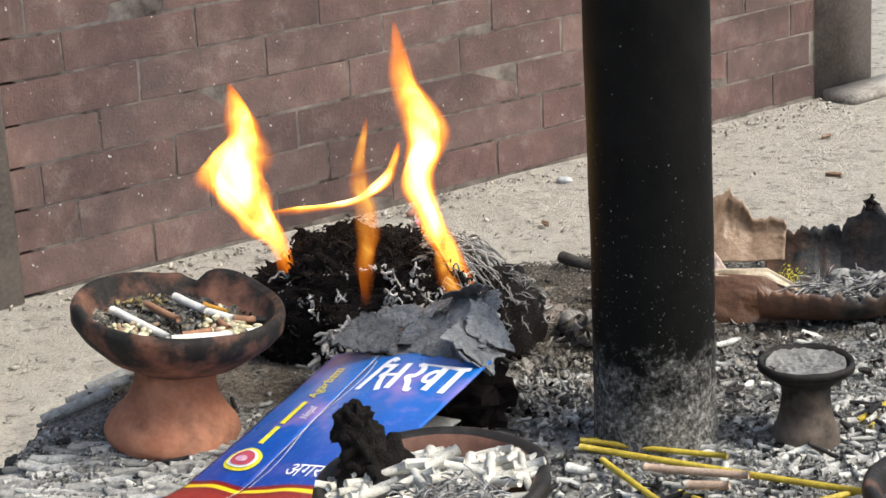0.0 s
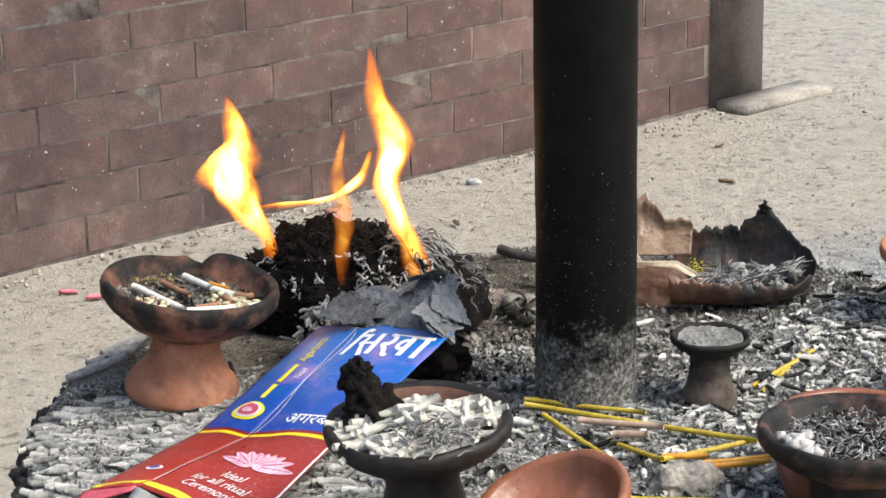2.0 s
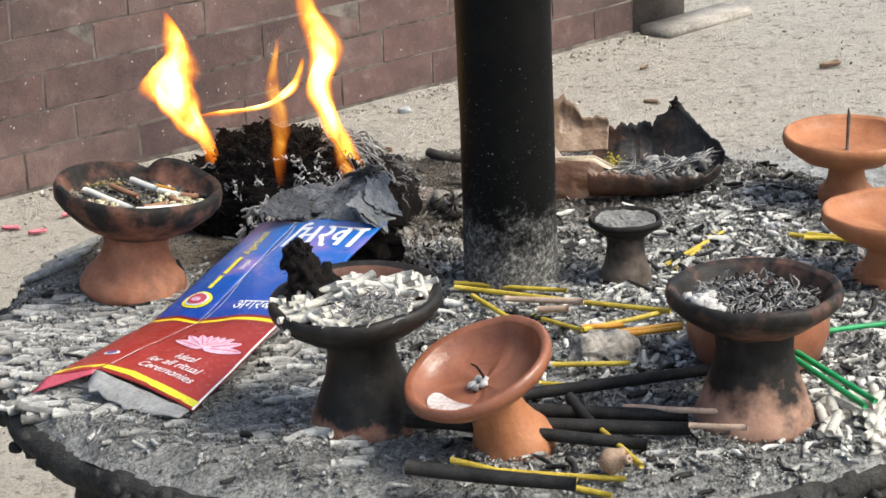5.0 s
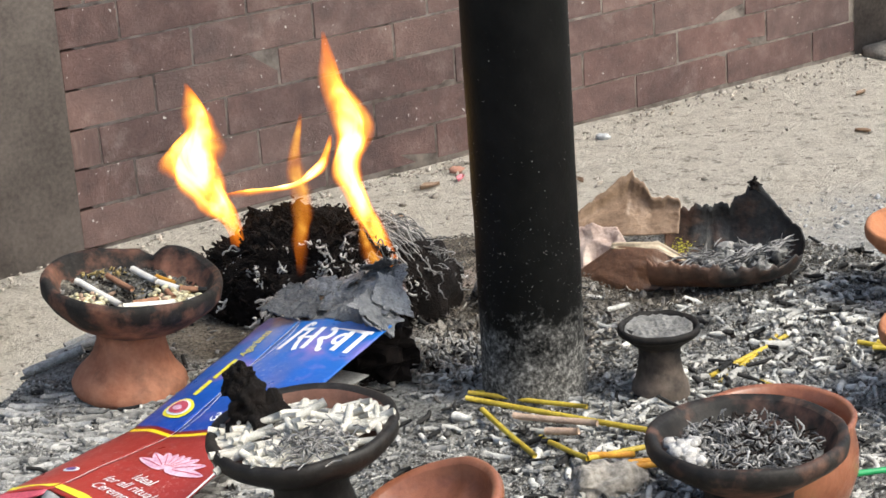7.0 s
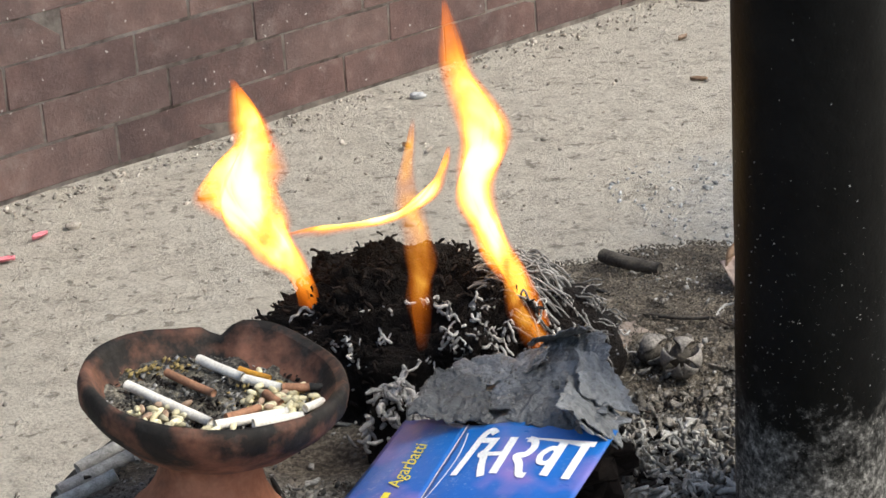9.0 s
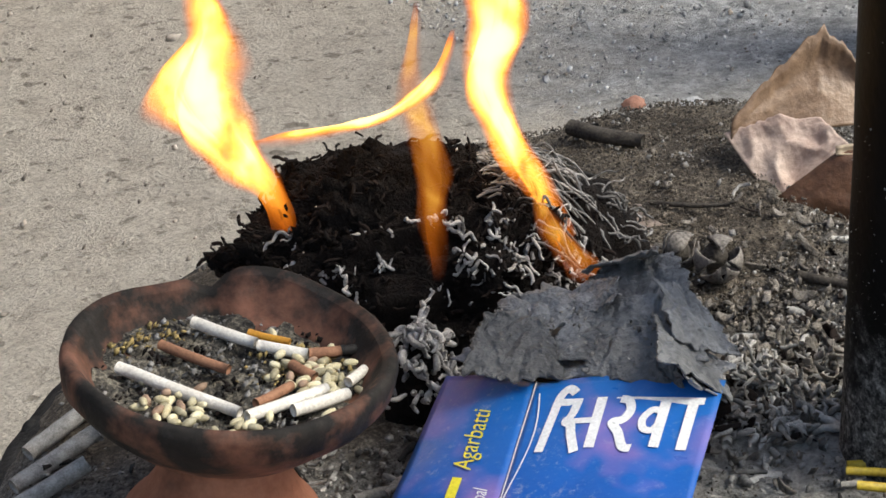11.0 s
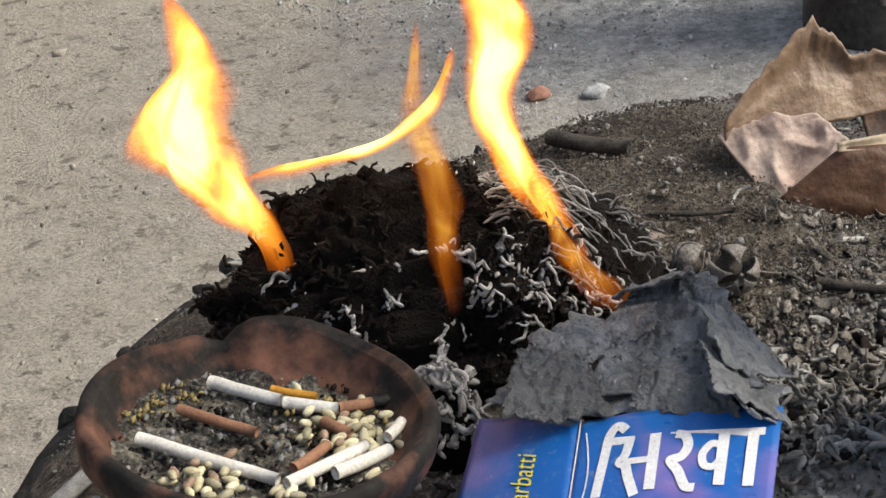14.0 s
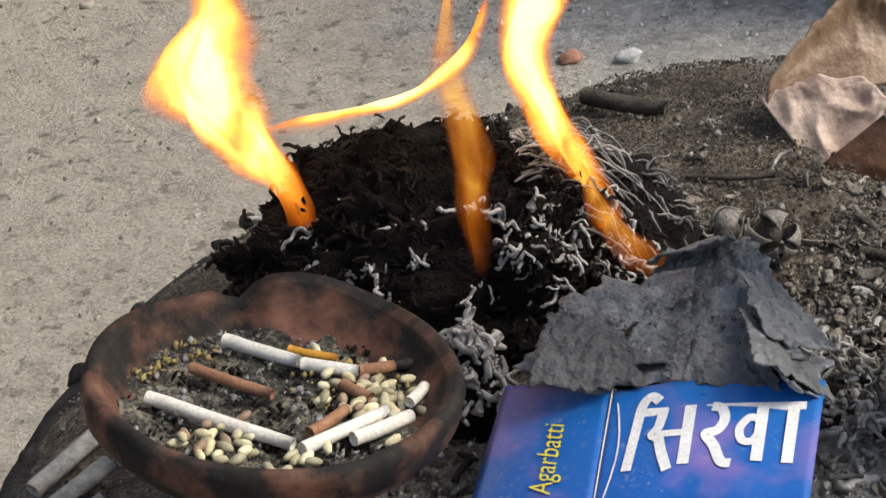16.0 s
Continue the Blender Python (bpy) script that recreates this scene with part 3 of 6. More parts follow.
for k in range(1500):
    a, z = rnd.uniform(0, 6.283), 0.02 + abs(rnd.gauss(0, 0.075))
    g.flake((0.0300 * math.cos(a), 0.0300 * math.sin(a), z), rnd.choice((0.00012, 0.0002, 0.0003, 0.0006)), k)
part("ash_specks", g, M_FLAKE, pole)["kind"] = "stuff"


# ---- clay lamps ----
def lamp(name, label, at, h, rr, rb, rw, mats, lean=(0, 0, 0), depth=0.016, notch=None, seed=0.0, lip=0.006, wall_h=1.0):
    """A footed clay lamp: a stem with a flared foot under a shallow bowl with its basin."""
    m = Matrix.Translation((at[0], at[1], top_z(at[0], at[1]) - 0.003)) @ Euler([radians(a) for a in lean]).to_matrix().to_4x4()
    ob = thing(name, m=m, label=label, category="clay lamp", group="clay lamps on the table")
    hb = h - 0.024 * rr / 0.047 * wall_h
    n = 72

    def row(r, z, w=0.012):
        out = []
        for k in range(n):
            a = 2 * math.pi * k / n
            q = 1 + w * noise.noise(Vector((math.cos(a) * 1.6 + seed, math.sin(a) * 1.6, z * 30 + seed)))
            dz = 0.0
            if notch and z > h - 0.013:
                da = (a - radians(notch) + math.pi) % (2 * math.pi) - math.pi
                dz = -0.0062 * math.exp(-(da / 0.10) ** 2) - 0.0026 * math.exp(-((da - 0.32) / 0.30) ** 2) + 0.0026 * math.exp(-((da + 0.42) / 0.38) ** 2)
            dz += 0.0012 * noise.noise(Vector((math.cos(a) * 2 + seed, math.sin(a) * 2, seed)))
            out.append((r * q * math.cos(a), r * q * math.sin(a), z + dz))
        return out
    g = Geo()
    g.grid([row(r, z) for r, z in ((rb * 0.6, 0.0), (rb, 0.0), (rb * 1.02, 0.004), (rb * 0.97, 0.009), (rb * 0.93, 0.011), (rw + (rb - rw) * 0.55, hb * 0.38), (rw + (rb - rw) * 0.2, hb * 0.58), (rw, hb * 0.8), (rw * 1.03, hb * 0.95), (rw * 1.15, hb + 0.003))], True)
    part("stem", g, mats[0], ob)
    g = Geo()
    prof = [(rw * 0.6, hb - 0.002), (rw * 1.12, hb), (rr * 0.70, hb + (h - hb) * 0.22), (rr * 0.90, hb + (h - hb) * 0.5), (rr * 0.985, h - (h - hb) * 0.32), (rr, h - 0.004), (rr * 0.985, h - 0.001), (rr - lip * 0.5, h), (rr - lip, h - 0.002), (rr - lip * 1.35, h - 0.005), (rr * 0.78, h - depth * 0.66), (rr * 0.5, h - depth * 0.94), (rr * 0.2, h - depth), (0.0005, h - depth)]
    g.grid([row(r, z) for r, z in prof[:9]], True)
    part("bowl", g, mats[1], ob)
    g = Geo()
    g.grid([row(r, z) for r, z in prof[8:]], True)
    part("basin", g, mats[-1], ob)
    return ob, m


# worn lamp with chalky sticks and rice
lampL, mL = lamp("clay_lamp", "sooty clay lamp holding chalky sticks and rice", (-0.2338, 0.0745), 0.0725, 0.0537, 0.0345, 0.0205, (M_CLAY_LEFT, M_CLAY_DARK), (3.0, 7.0, 0), 0.0185, notch=76, seed=1.0, lip=0.0055, wall_h=1.2)
def flat_fill(name, label, m, r, z, material, rough, seed):
    g = Geo()
    rows = []
    for i in range(31):
        q = r * i / 30 + 0.0001
        rows.append([m @ Vector((q * math.cos(a), q * math.sin(a), z + rough * noise.noise(Vector((q * math.cos(a) * 90, q * math.sin(a) * 90, seed))) + 0.35 * rough * noise.noise(Vector((q * math.cos(a) * 420, q * math.sin(a) * 420, seed))) - 0.0025 * (1 - (q / r) ** 2))) for a in [2 * math.pi * k / 96 for k in range(96)]])
    g.grid(rows, True)
    return tagged(part(name, g, material), label, "ash", kind="stuff")


def build_lamp_ash(nt, bs):
    big, fine = noise_of(nt, 75, 7, 0.7), noise_of(nt, 600, 6, 0.7)
    f = add(nt, add(nt, big, 0.6, "MULTIPLY"), add(nt, fine, 0.4, "MULTIPLY"))
    nt.links.new(ramp(nt, f, [(0.40, (0.010, 0.0095, 0.009)), (0.50, (0.085, 0.076, 0.062)), (0.56, (0.21, 0.185, 0.14)), (0.66, (0.40, 0.37, 0.31))]), bs.inputs["Base Color"])
    bs.inputs["Roughness"].default_value = 0.95
    bump(nt, bs, fine, 0.9, 0.002)


M_LAMPASH = mat("lamp_ash", build_lamp_ash)
flat_fill("lamp_ash", "grey and brown ash lining a clay lamp", mL, 0.0432, 0.0605, M_LAMPASH, 0.004, 3.0)
def laid(name, label, category, a, b, r, material, m=None, group="", n=10, bend=0.0, taper=1.0):
    m = m or Matrix()
    a, b = Vector(a), Vector(b)
    ax = (b - a)
    side = ax.cross(Vector((0, 0, 1))).normalized()
    pts = [m @ (a + ax * t + side * bend * math.sin(math.pi * t) + Vector((0, 0, 0.0004 * noise.noise(Vector((t * 5, a.x * 90, a.y * 90)))))) for t in (0, 0.12, 0.35, 0.6, 0.85, 1)]
    g = Geo()
    g.tube(pts, [r * k for k in (0.96, 1.0, 1.01 * (1 + taper) / 2, (1 + taper) / 2, taper, taper * 0.96)], n)
    ob = part(name, g, material)
    return tagged(ob, label, category, group)


# stubs in the lamp, by their ends across its mouth
for (x0, y0, x1, y1, r, z, ma, lb) in (
        (-0.0385, 0.0154, -0.0124, -0.0228, 0.0021, 0.0628, M_CHALK, "long white chalky incense stub lying in ash"),
        (-0.0056, 0.0351, 0.0087, 0.0151, 0.0021, 0.0632, M_CHALK, "white chalky incense stub lying in ash"),
        (0.0090, 0.0140, 0.0220, 0.0032, 0.0020, 0.0630, M_CHALK, "short white chalky incense stub lying in ash"),
        (0.0222, 0.0034, 0.0330, 0.0018, 0.0019, 0.0630, M_BROWNSTICK, "half-burnt incense stub beside a charred end"),
        (0.0332, 0.0018, 0.0385, 0.0010, 0.0018, 0.0632, M_BSTICK, "charred tip of an incense stub"),
        (0.0085, 0.0215, 0.0190, 0.0110, 0.0013, 0.0640, M_OSTICK, "thin yellowish incense stub on a white one"),
        (-0.0206, 0.0255, -0.0059, 0.0027, 0.0018, 0.0626, M_BROWNSTICK, "brown unburnt incense stub lying in ash"),
        (-0.0115, -0.0265, 0.0187, -0.0189, 0.0020, 0.0632, M_CHALK, "white chalky incense stub beside rice grains"),
        (0.0031, -0.0284, 0.0236, -0.0243, 0.0022, 0.0634, M_CHALK, "thick white chalky incense stub beside rice grains"),
        (-0.0058, -0.0198, 0.0091, -0.0130, 0.0018, 0.0628, M_BROWNSTICK, "short brown incense stub beside rice grains"),
        (0.0142, -0.0013, 0.0181, -0.0112, 0.0019, 0.0632, M_BROWNSTICK, "short brown incense stub lying on ash"),
        (0.0260, -0.0190, 0.0345, -0.0130, 0.0018, 0.0640, M_CHALK, "broken white incense stub on rice grains")):
    laid("incense_stub", lb, "incense stub", (x0 + 0.0062, y0 - 0.0015, z), (x1 + 0.0062, y1 - 0.0015, z), r, ma, mL, "incense stubs in the lamp", 12, 0.0004, 0.94)
g, g2 = Geo(), Geo()
rnd = random.Random(11)
for k in range(105):
    if k < 62:
        x, y = rnd.gauss(0.024, 0.009), rnd.gauss(-0.012, 0.009)
    elif k < 92:
        x, y = rnd.gauss(-0.030, 0.006), rnd.gauss(-0.012, 0.008)
    else:
        x, y = rnd.gauss(-0.012, 0.006), rnd.gauss(-0.034, 0.004)
    if math.hypot(x, y) > 0.0405:
        continue
    c = mL @ Vector((x + 0.004, y - 0.001, 0.0610 + rnd.uniform(0, 0.0022)))
    (g if k % 7 else g2).blob(c, (rnd.uniform(0.0024, 0.0032), 0.0014, 0.0013), k, 0.15, 6, 8, Euler((rnd.gauss(0, 0.3), rnd.gauss(0, 0.3), rnd.uniform(0, 6.3))).to_matrix())
tagged(part("rice_grains", g, M_RICE), "scattered yellowish rice grains in a clay lamp", "rice", kind="stuff")
tagged(part("brown_grains", g2, M_KNOB), "a few browned grains among the rice", "rice", kind="stuff")
g, g2 = Geo(), Geo()
for k in range(1100):
    a, q = rnd.uniform(0, 6.283), 0.0425 * math.sqrt(rnd.random())
    x, y = q * math.cos(a), q * math.sin(a)
    dark = noise.noise(Vector((x * 70, y * 70, 8))) > 0.05
    (g2 if dark else g).flake(mL @ Vector((x, y, 0.0588 + rnd.uniform(0, 0.0026))), rnd.choice((0.0005, 0.0008, 0.0012, 0.0020)), k)
tagged(part("lamp_crumbs", g, M_FLAKE), "grey ash flakes in a clay lamp", "ash", kind="stuff")
tagged(part("char_crumbs", g2, M_CHARTUBE), "black charred crumbs in a clay lamp", "ash", kind="stuff")
g = Geo()
for k in range(260):
    x, y = (rnd.gauss(0.026, 0.008), rnd.gauss(0.000, 0.007)) if k % 3 else (rnd.gauss(-0.018, 0.008), rnd.gauss(0.033, 0.005))
    if math.hypot(x, y) < 0.043:
        g.flake(mL @ Vector((x, y, 0.0600 + rnd.uniform(0, 0.0025))), rnd.uniform(0.0006, 0.0020), k + 9)
tagged(part("yellow_debris", g, simple("yellow_debris", (0.16, 0.10, 0.035), (0.46, 0.35, 0.13), 150, 0.8, 0.5, 0.0006, island=0.5)), "yellowish dried flower debris in a clay lamp", "debris", kind="stuff")

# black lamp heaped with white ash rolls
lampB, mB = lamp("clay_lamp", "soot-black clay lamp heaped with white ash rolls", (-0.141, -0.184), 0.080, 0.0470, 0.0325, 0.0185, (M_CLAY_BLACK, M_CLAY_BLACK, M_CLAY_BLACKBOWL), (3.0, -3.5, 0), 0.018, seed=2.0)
g = Geo()
rnd = random.Random(21)
made = 0
while made < 175:
    a, q = rnd.uniform(0, 6.283), 0.0385 * math.sqrt(rnd.random())
    x, y = q * math.cos(a), q * math.sin(a)
    if y > 0.022 - 0.25 * x:
        continue
    made += 1
    c = Vector((x, y, 0.0765 + 0.009 * (1 - (q / 0.0385) ** 2) * rnd.random() - 0.10 * max(0.0, y)))
    d = rnd.gauss(0.2, 0.8)
    v = Vector((math.cos(d), math.sin(d), rnd.gauss(0, 0.22))).normalized() * rnd.uniform(0.006, 0.0125)
    r_ = rnd.uniform(0.0017, 0.0024)
    g.tube([mB @ (c - v), mB @ (c + Vector((-v.y, v.x, 0)) * rnd.gauss(0, 0.1)), mB @ (c + v)], [r_ * rnd.uniform(0.7, 1), r_, r_ * rnd.uniform(0.7, 1.05)], 7)
tagged(part("ash_rolls", g, M_BRIGHT), "heap of white ash rolls in a black lamp", "ash", kind="stuff")
g = Geo()
for k in range(190):
    c = Vector((0.004 + rnd.gauss(0, 0.010), -0.027 + rnd.gauss(0, 0.008), 0.0825 + rnd.uniform(-0.003, 0.004)))
    d = Vector((rnd.gauss(0, 1), rnd.gauss(0, 1), rnd.gauss(0, 0.5))).normalized() * 0.004
    g.tube([mB @ (c - d), mB @ (c + Vector((0, 0, 0.001))), mB @ (c + d)], 0.0004, 4)
tagged(part("fluffy_ash", g, M_GREYFIBRE), "tuft of grey feathery ash", "ash", kind="stuff")
g = Geo()
for k, (dx, dy, dz, sx, sz) in enumerate(((0, 0, 0, 0.015, 0.012), (-0.003, 0.003, 0.010, 0.011, 0.012), (-0.006, 0.004, 0.019, 0.008, 0.009))):
    g.blob(mB @ Vector((-0.020 + dx, 0.012 + dy, 0.080 + dz)), (sx, sx * 0.8, sz), 3.1 + 5 * k, 0.55, 30, 40, Euler((0.1, -0.3, 0.3 + k)).to_matrix(), 2.4)
for i, p in enumerate(g.v):
    q = Vector(p)
    g.v[i] = tuple(q + noise.noise_vector(q * 260) * 0.0016)
lump = tagged(part("charred_lump", g, M_CHAR), "upright black charred lump in a lamp", "char")

# fresh orange lamp, tipped over towards the walker
lampT, mT = lamp("clay_lamp", "fresh orange clay lamp tipped to one side", (-0.078, -0.250), 0.060, 0.0405, 0.0225, 0.0138, (M_CLAY_ORANGE, M_CLAY_GLAZE), (5, -22, 0), 0.014, seed=3.0, lip=0.005)
wk = thing("wick", m=mT @ Matrix.Translation((0.0, 0.0, 0.0465)), label="burnt wick end standing in an empty lamp", category="wick")
g = Geo()
g.tube([(0, 0, -0.001), (0.001, 0, 0.004), (0.0, 0.001, 0.010), (-0.002, 0.001, 0.013)], [0.0009, 0.0008, 0.0006, 0.0004], 6)
part("stalk", g, M_CHARTUBE, wk)
for k in range(5):
    g = Geo()
    a = k * 1.3
    g.blob((0.0035 * math.cos(a) - 0.003, 0.0035 * math.sin(a), 0.0012), (0.0028, 0.0022, 0.0016), k, 0.7, 6, 8, None, 2)
    part("ash_curl", g, M_GREYFIBRE if k % 2 else M_WHITEWICK, wk)
def inside(q, rr, h, depth):
    """Height of a bowl's inner face at the radius q."""
    pr = [(0.0, h - depth), (rr * 0.2, h - depth), (rr * 0.5, h - depth * 0.94), (rr * 0.78, h - depth * 0.66), (rr - 0.0068, h - 0.005)]
    for (a, b), (c, d) in zip(pr, pr[1:]):
        if q <= c:
            return b + (d - b) * (q - a) / (c - a)
    return h
g = Geo()
rows = []
for i in range(10):
    t = i / 9
    row_ = []
    for k in range(28):
        a = 2 * math.pi * k / 28
        q = 0.0255 + 0.0070 * t * math.sin(a)
        b = radians(205) + 0.80 * t * math.cos(a)
        row_.append(mT @ Vector((q * math.cos(b), q * math.sin(b), inside(q, 0.0405, 0.060, 0.014) + 0.0009)))
    rows.append(row_)
g.grid(rows, True)
tagged(part("spilt_wax", g, M_WAX), "thin pool of shiny whitish wax in a lamp", "wax")

# smoked lamp with feathery ash
lampR, mR = lamp("clay_lamp", "smoked brown clay lamp with feathery grey ash", (0.052, -0.262), 0.078, 0.0465, 0.0320, 0.0205, (M_CLAY_RIGHT, M_CLAY_RIGHTBOWL), (0, 0, 0), 0.018, seed=4.0, lip=0.0055)
flat_fill("lamp_ash", "grey ash lining a smoked lamp", mR, 0.034, 0.0665, M_FLAKE, 0.004, 9.0)
g, g2 = Geo(), Geo()
rnd = random.Random(31)
for k in range(620):
    a, q = rnd.uniform(0, 6.283), 0.031 * math.sqrt(rnd.random())
    c = Vector((q * math.cos(a), q * math.sin(a), 0.067 + rnd.uniform(0, 0.006)))
    d = Vector((rnd.gauss(0, 1), rnd.gauss(0, 1), rnd.gauss(0, 0.8))).normalized() * rnd.uniform(0.002, 0.005)
    e = Vector((rnd.gauss(0, 1), rnd.gauss(0, 1), abs(rnd.gauss(0, 1)))) * 0.0015
    (g if k % 4 else g2).tube([mR @ (c - d), mR @ (c - d * 0.3 + e), mR @ (c + d * 0.4 + e), mR @ (c + d)], [0.0004, 0.0006, 0.0005, 0.0002], 5)
tagged(part("feathery_ash", g, M_GREYFIBRE), "curled grey ash threads in a lamp", "ash", kind="stuff")
tagged(part("charred_threads", g2, M_CHARTUBE), "curled charred wick threads in a lamp", "ash", kind="stuff")
g = Geo()
for k in range(40):
    c = Vector((-0.030 + rnd.gauss(0, 0.003), -0.004 + rnd.gauss(0, 0.006), 0.0705 + rnd.uniform(0, 0.006)))
    g.blob(mR @ c, (0.0035, 0.003, 0.0026), k * 1.7, 0.6, 6, 8, None, 2)
tagged(part("pale_ash", g, M_WHITEWICK), "pale clot of ash against a lamp rim", "ash", kind="stuff")

# small grey lamp, two fresh lamps on the far side, a cup behind the smoked lamp
lampS, mS = lamp("clay_lamp", "small grey sooty clay lamp filled with ash", (0.068, -0.027), 0.045, 0.0236, 0.0165, 0.0118, (M_CLAY_SMALL, M_CLAY_SMALL), (0, 0, 0), 0.006, seed=5.0, lip=0.003)
flat_fill("lamp_ash", "pale ash filling a small lamp", mS, 0.0192, 0.0432, M_FLAKE, 0.003, 5.0)
lampF, mF = lamp("clay_lamp", "fresh orange clay lamp with an iron spike", (0.272, 0.074), 0.052, 0.0455, 0.020, 0.0125, (M_CLAY_ORANGE, M_CLAY_ORANGE), (2, 0, 0), 0.014, seed=6.0, lip=0.004)
nl = thing("iron_spike", m=mF @ Matrix.Translation((0.0, 0.0, 0.0375)), label="thin dark iron spike standing in a lamp", category="spike")
g = Geo()
g.tube([(0, 0, 0), (0, 0, 0.012), (0.0004, 0, 0.026), (0.0, 0, 0.032)], [0.0013, 0.0012, 0.0016, 0.0003], 8)
part("shaft", g, M_NAIL, nl)
g = Geo()
g.tube([(0, 0, -0.001), (0, 0, 0.0015)], [0.004, 0.0022], 12)
part("foot", g, M_WAX, nl)
lampG, mG = lamp("clay_lamp", "fresh orange clay lamp beside yellow sticks", (0.222, -0.092), 0.050, 0.0450, 0.024, 0.0155, (M_CLAY_ORANGE, M_CLAY_ORANGE), (0, 0, 0), 0.014, seed=7.0, lip=0.004)
cup = thing("clay_cup", (0.088, -0.186, top_z(0.088, -0.186) - 0.004), "round red clay cup standing in ash", "clay cup")
g = Geo()
prof = [(0.012, 0.0), (0.026, 0.001), (0.036, 0.010), (0.0405, 0.024), (0.0405, 0.036), (0.0385, 0.046), (0.040, 0.052), (0.039, 0.0535), (0.0365, 0.052), (0.0345, 0.044), (0.036, 0.03), (0.031, 0.012), (0.001, 0.006)]
g.grid([[(r * math.cos(a), r * math.sin(a), z) for a in [2 * math.pi * k / 56 for k in range(56)]] for r, z in prof], True)
part("body", g, M_CLAY_GLAZE, cup)

# ---- the incense packet ----
packet = thing("incense_packet", (0, 0, 0), "torn blue and red incense packet, far end burnt", "packet")
# long rails of the printed card: outer edge, fold, other edge, from the torn end to the burnt end
RAIL_L = [(-0.304, -0.070, 0.006), (-0.233, -0.007, 0.009), (-0.147, 0.077, 0.036)]
RAIL_F = [(-0.276, -0.086, 0.013), (-0.210, -0.043, 0.017), (-0.130, 0.045, 0.044)]
RAIL_R = [(-0.232, -0.147, 0.004), (-0.166, -0.079, 0.024), (-0.080, 0.007, 0.048)]


def rail(r, v):
    a, b, c = (Vector(p) for p in r)
    k = 0.41
    return a.lerp(b, v / k) if v < k else b.lerp(c, (v - k) / (1 - k))


def on_side(u, v, up=0.0):
    p = rail(RAIL_L, v).lerp(rail(RAIL_F, v), u)
    return p + Vector((0, 0, 0.0015 * math.sin(math.pi * u) + 0.0006 * noise.noise(Vector((u * 3, v * 9, 1))) + up))


def on_front(u, v, up=0.0):
    p = rail(RAIL_F, v).lerp(rail(RAIL_R, v), u)
    return p + Vector((0, 0, 0.0025 * math.sin(math.pi * u) + 0.0008 * noise.noise(Vector((u * 4, v * 9, 2))) + up))


def sheet(name, fn, nu, nv, material, parent, label, thick=0.0008):
    g = Geo()
    g.grid([[fn(i / nu, j / nv) for i in range(nu + 1)] for j in range(nv + 1)])
    ob = part(name, g, material, parent, label)
    uv = ob.data.uv_layers.new()
    for lp in ob.data.loops:
        j, i = divmod(lp.vertex_index, nu + 1)
        uv.data[lp.index].uv = (i / nu, j / nv)
    return solidify(ob, thick, -1)


side = sheet("side_panel", on_side, 14, 60, M_CARD, packet, "narrow printed side, red then blue")
front = sheet("front_panel", on_front, 24, 60, M_CARD, packet, "printed front, red then blue")
def under(u, v):
    p = rail(RAIL_L, v * 0.97 + 0.01).lerp(rail(RAIL_R, v * 0.97 + 0.01), 0.04 + 0.78 * u)
    return Vector((p.x, p.y, max(0.0035, p.z * 0.35 + 0.001 * noise.noise(Vector((u * 3, v * 5, 6))))))
sheet("back_panel", under, 14, 40, M_CARDBACK, packet, "bare grey inner card")
def flap_at(u, v):
    a, b = Vector((-0.277, -0.087, 0.0125)), Vector((-0.234, -0.145, 0.0035))
    p = a.lerp(b, u)
    return p + Vector((-0.012, -0.013, -0.0085 + 0.007 * u)) * v * (0.42 + 0.5 * math.sin(math.pi * (0.10 + 0.8 * u)) + 0.25 * noise.noise(Vector((u * 9, 1, 4)))) + Vector((0, 0, 0.0012 * noise.noise(Vector((u * 6, v * 4, 3)))))
sheet("torn_flap", flap_at, 14, 8, M_CARDBACK, packet, "torn grey flap hanging open")
def flap2(u, v):
    a, b = Vector((-0.304, -0.070, 0.006)), Vector((-0.277, -0.086, 0.0125))
    return a.lerp(b, u) + Vector((-0.010, -0.009, -0.005)) * v * (1.0 - 0.75 * u)
sheet("corner_flap", flap2, 8, 5, M_INKRED, packet, "bent red corner flap")


def decal(name, fn, poly_pts, material, label="", parent=packet):
    """A thin printed shape: outlines in panel coordinates, each filled as a fan from its middle."""
    g = Geo()
    for pts in poly_pts:
        b = len(g.v)
        cx, cy = sum(p[0] for p in pts) / len(pts), sum(p[1] for p in pts) / len(pts)
        g.v.append(tuple(fn(cx, cy, 0.0005)))
        g.v.extend(tuple(fn(u, v, 0.0005)) for u, v in pts)
        n = len(pts)
        for i in range(n):
            g.f.append((b, b + 1 + i, b + 1 + (i + 1) % n))
    return part(name, g, material, parent, label)


def strip(pts, w):
    """Quads along a line in panel coordinates (u, v)."""
    out = []
    for (a, b), (c, d) in zip(pts, pts[1:]):
        L = math.hypot(c - a, (d - b) * 2.6) or 1
        nx, ny = -(d - b) * 2.6 / L * w, (c - a) / L * w / 2.6
        out.append([(a + nx, b + ny), (a - nx, b - ny), (c - nx, d - ny), (c + nx, d + ny)])
    return out


